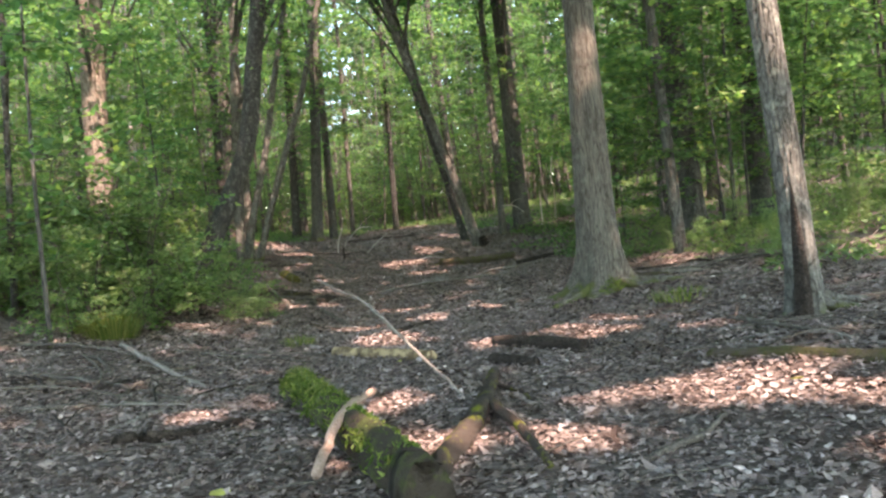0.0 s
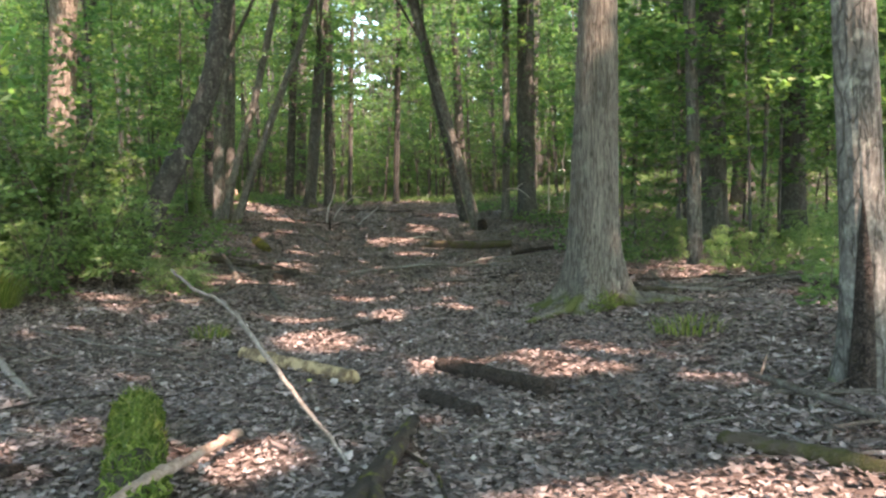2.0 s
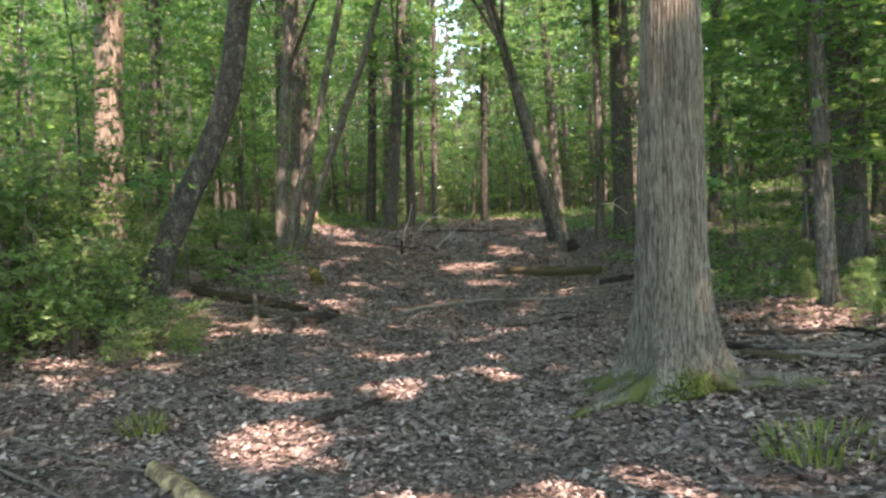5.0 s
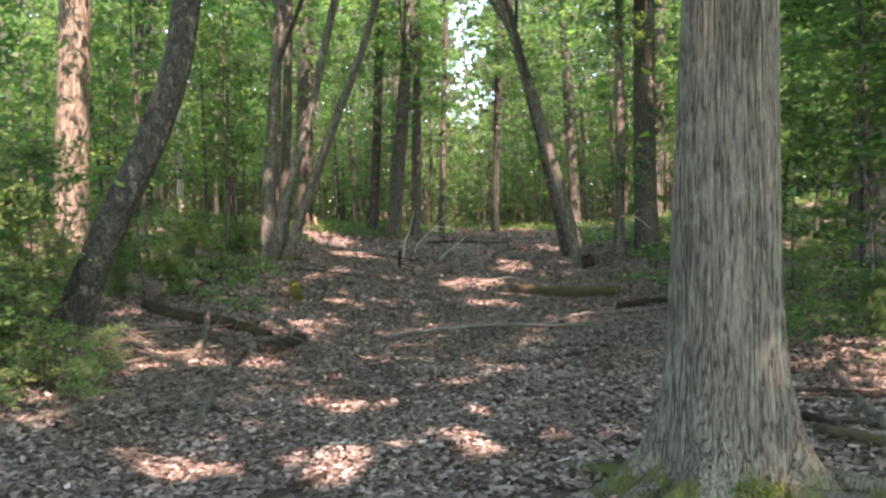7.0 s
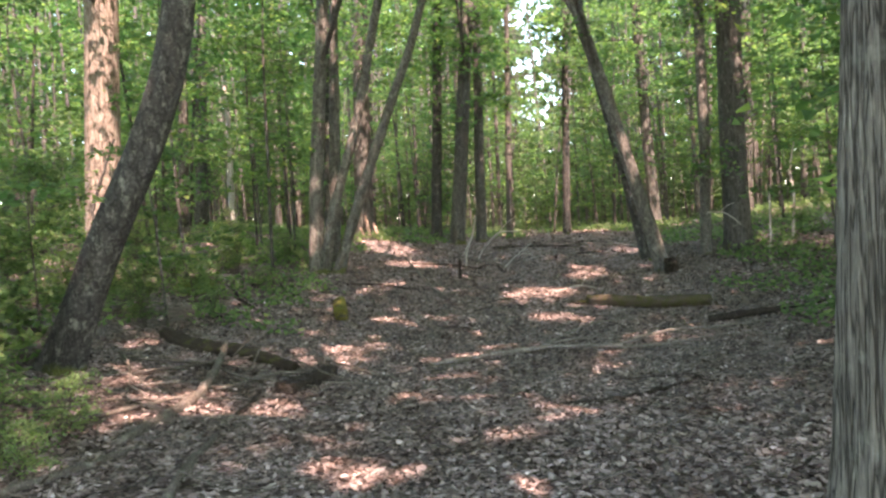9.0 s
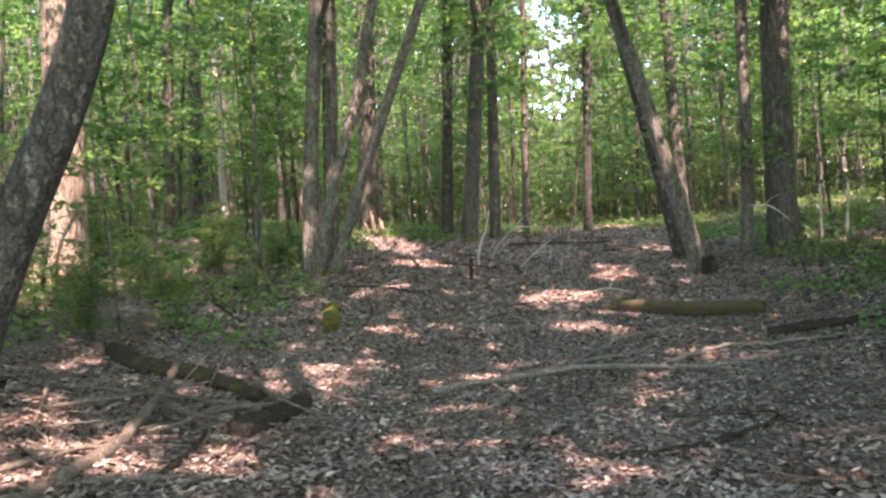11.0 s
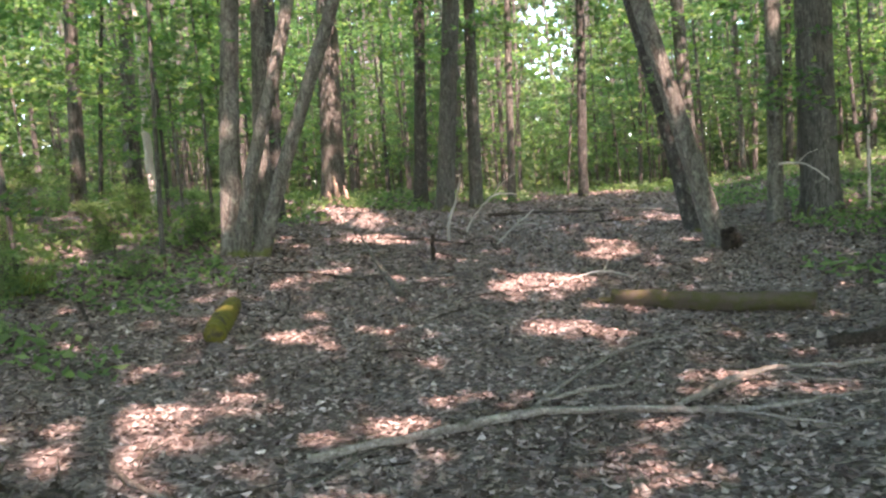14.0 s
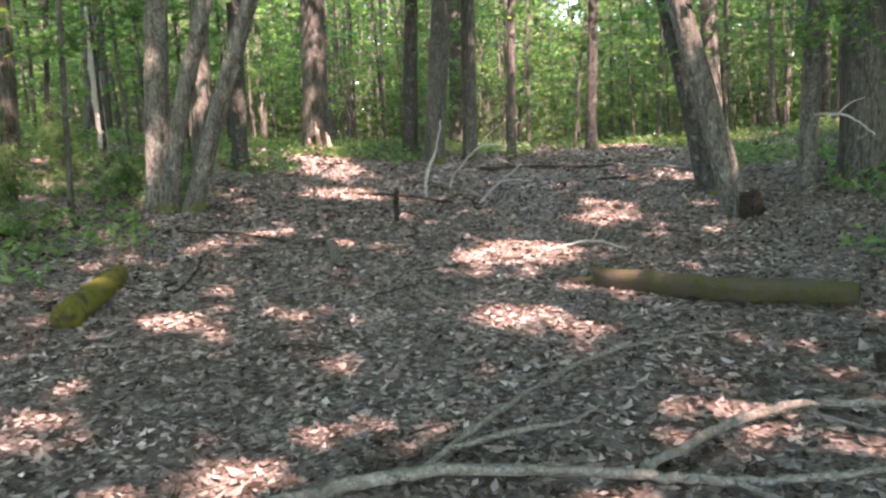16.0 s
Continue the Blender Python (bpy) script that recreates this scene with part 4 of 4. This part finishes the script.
stick([(-0.1, 21.55), (0.9, 21.15), (1.92, 20.74)], 0.1, 0.085, "straight fallen log with moss and brown bark", M_MOSS_OLD, "log", "log", 1.0, 22, 18, depth=0.006, forks=[([(0.1, 21.5, 0.1), (0.2, 21.6, 0.28)], 0.015), ([(-0.1, 21.55, 0.0), (-0.45, 21.75, 0.0)], 0.04)])
stick([(1.82, 19.5), (2.3, 19.5), (2.85, 19.6)], 0.06, 0.05, "dark short log with moss", M_ROT, "log", "log", 0.75, 23, 14, depth=0.006, forks=[([(2.7, 19.55), (3.2, 19.8), (3.8, 20.0)], 0.025)])
stick([(-1.56, 16.68, 0.01), (-0.85, 17.15, 0.03), (-0.64, 17.4, 0.02), (-0.2, 17.62, 0.05), (0.53, 17.82, 0.04), (1.1, 17.88, 0.04), (1.65, 17.98, 0.02)], 0.031, 0.015, "long bare grey branch lying across the leaf litter", M_BRANCH, seed=24, lift=0.9,
      forks=[([(-0.36, 17.54, 0.05), (-0.15, 18.44, 0.1), (0.18, 19.35, 0.08), (0.62, 19.95, 0.05), (1.1, 20.25, 0.01)], 0.019), ([(-0.28, 17.85, 0.07), (0.0, 18.12, 0.09), (0.22, 18.32, 0.07), (0.35, 18.75, 0.02)], 0.018),
             ([(1.0, 17.87, 0.05), (1.26, 17.62, 0.06), (1.6, 17.55, 0.02)], 0.014), ([(1.3, 17.92, 0.05), (1.9, 18.0, 0.06), (2.6, 17.9, 0.02)], 0.013)])
stick([(0.61, 17.88, 0.02), (0.99, 18.42, 0.06), (1.38, 18.72, 0.07), (1.85, 18.78, 0.05), (2.6, 18.95, 0.02)], 0.024, 0.013, "curved grey branch lying on the leaves", M_BRANCH, seed=25, lift=0.9, forks=[([(1.38, 18.72, 0.04), (1.7, 18.5, 0.03), (2.1, 18.4)], 0.012)])
stick([(0.3, 14.7), (0.97, 15.03), (1.6, 15.72)], 0.028, 0.018, "dark half buried branch", M_ROT, seed=26)
stick([(-5.0, 16.2), (-4.3, 15.85), (-3.6, 15.8), (-2.77, 15.5)], 0.085, 0.07, "dark mossy log in a heap of branches", M_MOSS_DARK, "log", "log", 0.55, 27, 20, depth=0.02, rough=0.16)
stick([(-2.44, 14.6), (-2.38, 15.05), (-2.36, 15.55)], 0.09, 0.08, "short black rotten log", M_ROT, "log", "log", 0.5, 28, 20, depth=0.025, rough=0.18)
stick([(-2.7, 12.5), (-2.95, 13.9, 0.03), (-3.4, 15.0, 0.12), (-3.7, 15.6, 0.2)], 0.045, 0.03, "crooked brown branch leaning on a log", M_STICK, seed=29)
stick([(-4.4, 14.8, 0.05), (-3.6, 15.0, 0.06), (-2.9, 15.2, 0.02)], 0.02, 0.012, "thin brown branch in a brush heap", M_STICK, seed=30, forks=[([(-3.4, 15.05, 0.05), (-3.3, 15.3, 0.25), (-3.2, 15.6, 0.5)], 0.01), ([(-3.1, 15.1, 0.05), (-3.1, 15.4, 0.3), (-3.12, 15.6, 0.45)], 0.01)])
stick([(-3.0, 13.0), (-2.5, 13.4, 0.02), (-1.95, 13.8)], 0.018, 0.012, "thin grey branch on the leaves", M_STICK, seed=31)
stick([(-2.95, 14.2, 0.05), (-2.63, 15.1, 0.1), (-2.1, 15.45)], 0.022, 0.012, "bare grey branch over a black log", M_STICK, seed=32, forks=[([(-2.75, 14.7, 0.06), (-2.5, 14.3, 0.04), (-2.3, 13.6)], 0.012)])
for i, (pts, r) in enumerate([([(-3.9, 13.2), (-3.2, 13.6, 0.04), (-2.4, 14.3, 0.02)], 0.014), ([(-4.3, 13.9), (-3.7, 14.6, 0.05), (-3.3, 15.5, 0.1)], 0.02), ([(-3.6, 12.4), (-3.2, 13.3, 0.03), (-3.0, 14.4, 0.05)], 0.022),
                              ([(-3.4, 14.9, 0.1), (-2.9, 14.6, 0.12), (-2.2, 14.9, 0.04)], 0.014), ([(-4.8, 15.1), (-4.1, 14.4, 0.06), (-3.4, 13.5)], 0.016), ([(-2.9, 15.7, 0.1), (-2.5, 15.3, 0.14), (-1.8, 15.2)], 0.014)]):
    stick(pts, r, r * 0.45, "thin dark branch in a brush heap", M_STICK, seed=70 + i)
for i, (pts, r) in enumerate([([(-4.3, 6.2), (-3.5, 6.5, 0.05), (-2.6, 6.3)], 0.014), ([(-3.9, 8.0, 0.05), (-3.3, 7.1, 0.08), (-3.0, 6.1)], 0.012), ([(-3.2, 8.6), (-2.3, 8.4, 0.03), (-1.5, 8.65)], 0.014), ([(-2.6, 8.9), (-2.0, 8.7, 0.02), (-1.35, 8.6)], 0.02),
                              ([(2.1, 6.6), (2.6, 6.35, 0.03), (3.3, 6.1)], 0.012), ([(1.4, 5.9), (2.0, 6.1, 0.02), (2.7, 6.0)], 0.014), ([(3.2, 10.0), (3.6, 10.6, 0.02), (4.3, 10.8)], 0.02), ([(2.9, 11.6), (3.3, 11.2, 0.03), (3.9, 11.2)], 0.024), ([(0.9, 3.9), (1.3, 4.1, 0.02), (1.6, 4.5)], 0.02)]):
    stick(pts, r, r * 0.5, "thin dry branch on the leaf litter", M_STICK, seed=80 + i)
stick([(-2.38, 13.6), (-2.5, 14.1), (-2.66, 14.6)], 0.03, 0.025, "dark stick on the leaves", M_ROT, seed=33)
stick([(-1.62, 11.5), (-1.9, 12.2), (-2.17, 13.0)], 0.035, 0.025, "brown branch half sunk in leaves", M_STICK, seed=34)
stick([(3.3, 10.9), (4.0, 11.15, 0.04), (4.8, 11.3, 0.03)], 0.03, 0.018, "bare grey branch among low green shrubs", M_STICK, seed=71, forks=[([(4.0, 11.15, 0.04), (4.3, 11.5, 0.2), (4.5, 11.7, 0.35)], 0.01)])
stick([(4.6, 9.6), (5.5, 9.9, 0.04), (6.5, 10.0, 0.02)], 0.028, 0.016, "bare grey branch among low green shrubs", M_STICK, seed=72, forks=[([(5.5, 9.9, 0.04), (5.8, 10.1, 0.2), (6.0, 10.3, 0.36)], 0.01)])
stick([(2.5, 11.9), (2.7, 11.5, 0.05), (2.95, 11.1)], 0.03, 0.02, "short dark stick on the leaves", M_ROT, seed=73)
stick([(-2.9, 10.6), (-2.6, 11.6), (-2.55, 12.6), (-2.5, 13.6)], 0.03, 0.014, "long brown branch on the leaves", M_STICK, seed=35)
stick([(-4.22, 20.0), (-3.95, 19.4), (-3.68, 18.83)], 0.105, 0.10, "short log with yellow-green moss and a dark end", M_MOSS_STUMP, "log", "log", 0.75, 36, 18, depth=0.006)
stick([(-4.4, 24.0, 0.35), (-3.5, 22.6, 0.12), (-2.76, 21.55)], 0.022, 0.06, "dark fallen branch with a raised tip", M_STICK, seed=37, forks=[([(-3.2, 22.2, 0.1), (-3.5, 21.7, 0.1), (-3.9, 21.3)], 0.015), ([(-3.0, 21.9), (-2.4, 22.3, 0.1), (-2.0, 22.9, 0.2)], 0.015)])
stick([(-3.6, 26.3, 0.0), (-3.55, 26.3, 0.45), (-3.42, 26.4, 0.8), (-3.3, 26.4, 1.3)], 0.026, 0.012, "bare white dead stem standing among leaves", M_WHITE, seed=38, lift=0)
stick([(-3.4, 27.3, 0.3), (-2.9, 27.2, 0.75), (-2.4, 27.1, 0.8)], 0.018, 0.01, "bare white dead branch", M_WHITE, seed=39, lift=0, forks=[([(-2.9, 27.2, 0.75), (-2.7, 27.2, 1.0), (-2.4, 27.1, 1.2)], 0.012), ([(-3.4, 27.3, 0.3), (-3.5, 27.3, 0.1), (-3.5, 27.3, -0.05)], 0.02)])
stick([(-2.6, 26.0, 0.0), (-2.2, 25.9, 0.35), (-1.85, 25.9, 0.6)], 0.018, 0.01, "forked pale dead branch", M_WHITE, seed=40, lift=0, forks=[([(-2.2, 25.9, 0.35), (-2.0, 25.9, 0.36), (-1.8, 25.9, 0.34)], 0.012)])
stick([(-3.1, 23.9, -0.02), (-3.1, 23.9, 0.2), (-3.08, 23.9, 0.42)], 0.04, 0.03, "dark broken stub of a dead stem", M_ROT, "stump", "stump", 0, 41)
stick([(1.36, 24.75, -0.03), (1.34, 24.75, 0.12), (1.3, 24.75, 0.26)], 0.15, 0.1, "low black rotten stump at a leaning tree", M_ROT, "stump", "stump", 0, 42, 16, depth=0.02)
stick([(-0.9, 23.0), (-0.4, 23.2, 0.06), (-0.05, 23.0, 0.02)], 0.013, 0.007, "bare pale twig on the leaves", M_WHITE, seed=43, forks=[([(-0.4, 23.2, 0.06), (-0.3, 23.3, 0.25)], 0.01)])
stick([(-6.5, 20.2), (-5.8, 19.4), (-4.9, 18.6)], 0.025, 0.015, "thin dark branch on the leaves", M_ROT, seed=44)
stick([(-3.6, 29.4), (-2.6, 29.7), (-1.4, 29.5), (-0.8, 29.8)], 0.06, 0.04, "long dark log at the top of the rise", M_ROT, "log", "log", 0.2, 45)


def strew(seed, count, x0, x1, y0, y1, long, thick, label, mats):
    """Loose dry sticks dropped at random over a patch of floor, some with side twigs."""
    g = np.random.default_rng(seed)
    for i in range(count):
        x, y, a = g.uniform(x0, x1), g.uniform(y0, y1), g.uniform(0, 2 * math.pi)
        l, r = g.uniform(*long), g.uniform(*thick)
        c, s = math.cos(a), math.sin(a)
        b = g.normal(0, 0.08 * l)
        pts = [(x - c * l / 2, y - s * l / 2), (x - s * b, y + c * b, g.uniform(0.0, 0.05)), (x + c * l / 2, y + s * l / 2)]
        forks = []
        for _ in range(g.integers(0, 3)):
            w, q = g.uniform(-0.2, 0.35), a + g.choice((-1, 1)) * g.uniform(0.4, 0.9)
            p = (x + c * l * w, y + s * l * w)
            e = g.uniform(0.25, 0.5) * l
            forks.append(([(*p, 0.02), (p[0] + e * 0.5 * math.cos(q), p[1] + e * 0.5 * math.sin(q), g.uniform(0, 0.1)), (p[0] + e * math.cos(q), p[1] + e * math.sin(q), g.uniform(0, 0.12))], r * 0.55))
        stick(pts, r, r * 0.45, label, mats[i % len(mats)], seed=seed + i, forks=forks, seg=7)


strew(600, 26, -4.6, -1.7, 4.3, 8.6, (0.6, 1.7), (0.007, 0.018), "thin dry branch in a brush pile", (M_STICK, M_BRANCH, M_ROT))
strew(640, 18, -4.4, -2.1, 12.9, 16.2, (0.7, 1.8), (0.008, 0.02), "thin dark branch in a brush heap", (M_STICK, M_BRANCH, M_STICK))
strew(680, 16, 2.2, 4.6, 4.9, 8.4, (0.5, 1.5), (0.006, 0.014), "thin dry branch beside the crooked tree", (M_STICK, M_BRANCH))
strew(720, 12, 2.9, 5.0, 9.3, 12.4, (0.6, 1.6), (0.01, 0.026), "dry branch near the great tree", (M_STICK, M_ROT, M_BRANCH))
strew(760, 16, -4.6, -1.4, 20.2, 24.6, (0.7, 1.9), (0.008, 0.018), "bare dead branch on the rise", (M_STICK, M_BRANCH, M_ROT))
strew(800, 16, -2.0, 3.0, 11.0, 20.0, (0.5, 1.4), (0.006, 0.013), "thin dark stick on the leaf litter", (M_STICK, M_ROT))
strew(840, 12, -4.5, 3.0, 25.0, 30.5, (0.8, 2.2), (0.01, 0.03), "dead branch at the top of the rise", (M_ROT, M_STICK, M_BRANCH))
# shards at a tree foot: the pink of sunlight is put into their colour
for dx, tall, r in ((0.0, 0.75, 0.06), (0.28, 0.5, 0.05), (-0.2, 0.35, 0.045)):
    x, y = -8.05 + dx, 31.0
    stick([(x, y, -0.05), (x - 0.06, y + 0.05, tall * 0.5), (x - 0.16, y + 0.1, tall)], r, r * 0.3, "broken shard of bare wood at a tree foot, coloured sunlit pink", M_PINK, "stump", "stump", 0, 95, 9)

stick([(-10.0, 26.1, -0.05), (-10.03, 26.1, 1.5), (-10.0, 26.1, 3.1), (-10.1, 26.1, 4.8)], 0.085, 0.04, "pale bare dead snag among green saplings", M_WHITE, "dead_tree", "tree", 0, 90, 10, forks=[([(-10.02, 26.1, 2.2), (-9.8, 26.1, 2.6), (-9.7, 26.1, 3.2)], 0.025), ([(-10.0, 26.05, 0.2), (-9.8, 26.0, 0.1), (-9.6, 25.9, -0.02)], 0.05)])
stick([(4.0, 26.5, -0.05), (4.05, 26.5, 1.0), (4.0, 26.5, 1.55), (4.1, 26.5, 2.2)], 0.03, 0.014, "thin bleached dead sapling with a fork", M_WHITE, "dead_tree", "tree", 0, 91, 8, forks=[([(4.0, 26.5, 1.5), (3.9, 26.5, 1.8), (3.88, 26.5, 2.1)], 0.014)])
stick([(3.5, 26.2, -0.05), (3.5, 26.2, 0.7), (3.52, 26.2, 1.35)], 0.026, 0.016, "thin bleached dead sapling", M_WHITE, "dead_tree", "tree", 0, 92, 8)
stick([(2.16, 26.33, 0.95), (2.45, 26.0, 0.96), (2.62, 25.85, 0.88), (2.85, 25.7, 0.62)], 0.017, 0.009, "broken pale branch caught on a slim tree", M_WHITE, seed=93, lift=0, forks=[([(2.45, 26.0, 0.96), (2.6, 25.95, 1.08), (2.75, 25.9, 1.12)], 0.01)])
stick([(-8.14, 18.4, -0.03), (-7.95, 18.4, 0.8), (-7.95, 18.5, 1.5), (-7.55, 18.6, 2.6)], 0.035, 0.016, "dark crooked young stem before the pale tree", M_BARK_DARK, "sapling", "sapling", 0, 94, 8)

# ---- low growth ----
def tuft(x, y, count, tall, spread, label, seed, mat):
    g = np.random.default_rng(seed)
    ob = thing("grass_tuft", (x, y, floor_at(x, y)), label, "grass")
    a, q = g.uniform(0, 2 * math.pi, count), np.sqrt(g.uniform(0, 1, count)) * spread
    b = np.stack([q * np.cos(a), q * np.sin(a), np.full(count, -0.01)], 1)
    out = np.stack([np.cos(a), np.sin(a), np.zeros(count)], 1)
    t = g.uniform(0.5, 1.1, count)[:, None] * tall
    tipp = b + out * t * g.uniform(0.2, 0.8, count)[:, None] + (0, 0, 1) * t * 0.8
    midp = (b + tipp) / 2 + (0, 0, 1) * t * 0.16
    s = np.stack([-np.sin(a), np.cos(a), np.zeros(count)], 1) * 0.005
    V = np.stack([b - s, b + s, midp + s, midp - s, tipp], 1).reshape(-1, 3)
    k = np.arange(count)[:, None] * 5
    F = np.concatenate([k + (0, 1, 2, 3), k + (3, 2, 4, 4)])
    quads = F[:count]
    tris = np.concatenate([k + 3, k + 2, k + 4], 1)
    V2, F2 = V, np.concatenate([quads[:, [0, 1, 2]], quads[:, [0, 2, 3]], tris])
    part("foliage", V2, F2, mat, ob, smooth=False)


tuft(-4.2, 9.5, 420, 0.42, 0.3, "tuft of pale yellow-green grass", 1, M_GRASS)
tuft(-4.6, 9.9, 300, 0.4, 0.3, "tuft of pale yellow-green grass", 2, M_GRASS)
tuft(2.6, 8.6, 160, 0.16, 0.35, "thin tuft of short green grass", 3, M_GRASS)
tuft(-1.9, 9.4, 120, 0.16, 0.2, "thin tuft of short green grass", 4, M_GRASS)
tuft(-6.7, 19.4, 300, 0.4, 0.35, "tuft of pale yellow-green grass", 6, M_GRASS)

g2 = np.random.default_rng(91)
n = 105000
x, y = g2.uniform(-20, 16, n), g2.uniform(6, 36, n)
edge = 0.8 * np.sin(x * 1.3 + y * 0.7) + 0.6 * np.sin(y * 1.9)
keep = ((x > 4.3 + 0.4 * edge) & (y > 6.5)) | ((x < -5.0 - 1.4 * step(20, 23, y) + edge) & (y > 9)) | ((x > 3.3 + 0.4 * edge - 1.0 * step(20, 23, y)) & (y > 14.5 + 1.5 * edge)) | (y > 33 + edge) | ((y > 27 + edge) & (x > 1.2 + edge))
keep &= (np.sin(x * 2.1 + 1.3 * np.sin(y)) + np.sin(y * 1.7 + x) > -0.9)
x, y = x[keep], y[keep]
P = np.stack([x, y, height(x, y) + relief(x, y) + 0.03 + np.abs(g2.normal(0, 0.1, len(x)))], 1)
V, F = leaves(P, 0.13, 0.5, 0.5, gen=g2)
tagged(new("ground_cover", mesh_from("ground_cover", V, F, M_LEAF_SHRUB, False)), "low green plants and moss covering the banks", "ground cover", kind="stuff")

# ---- leaf litter ----
g3 = np.random.default_rng(15)


def litter(n, x0, x1, y0, y1, size):
    x, y = g3.uniform(x0, x1, n), g3.uniform(y0, y1, n)
    return np.stack([x, y, height(x, y) + relief(x, y) + g3.uniform(0.0, 0.034, n)], 1), size


bits = []
for P, L in (litter(46000, -5, 4.5, 1.5, 9, 0.046), litter(30000, -5.5, 4.5, 9, 15, 0.055)):
    bits.append(broad_leaves(P, L, gen=g3))
for P, L in (litter(32000, -5, 4.5, 1.5, 9, 0.046), litter(54000, -5.5, 4.5, 9, 18.5, 0.06), litter(42000, -7, 5, 18.5, 27, 0.075), litter(16000, -9, 5, 27, 34, 0.1), litter(24000, -16, 16, 2, 40, 0.12)):
    bits.append(leaves(P, L, 0.3, 0.55, 0.15, gen=g3))
tagged(new("leaf_litter", mesh_from("leaf_litter", *merge(bits), M_LITTER, False)), "dry grey-brown fallen leaves thick on the floor", "leaf litter", kind="stuff")

# ---- small twigs over the floor ----
g4 = np.random.default_rng(23)
twigs = []
for i in range(520):
    x, y = g4.uniform(-5.5, 4.5), g4.uniform(3, 26)
    a, l, r = g4.uniform(0, math.pi), g4.uniform(0.15, 0.75), g4.uniform(0.003, 0.008)
    pts = []
    for k in (-0.5, 0.0, 0.5):
        px, py = x + k * l * math.cos(a) + g4.normal(0, 0.02), y + k * l * math.sin(a) + g4.normal(0, 0.02)
        pts.append((px, py, floor_at(px, py) + 0.015 + abs(g4.normal(0, 0.02))))
    twigs.append(tube(np.array(pts), [r, r * 0.8, r * 0.4], 5, cap=False))
tagged(new("twigs", mesh_from("twigs", *merge(twigs), M_STICK)), "small dry brown twigs strewn over the leaves", "twigs", kind="stuff")

# ---- a few fresh leaves lying on the brown ones ----
for i, (x, y, size) in enumerate([(-0.55, 7.55, 0.12), (-1.35, 4.1, 0.11), (2.05, 4.6, 0.1), (1.75, 18.9, 0.12), (-1.0, 3.6, 0.1)]):
    ob = thing("fallen_leaf", (x, y, floor_at(x, y) + 0.03), "single yellow fallen leaf on the brown litter", "leaf", "yellow leaves")
    V, F = broad_leaves(np.zeros((1, 3)), size, 0.2, 0.7, np.random.default_rng(600 + i))
    part("blade", V, F, M_LEAF_FRESH, ob, smooth=False)
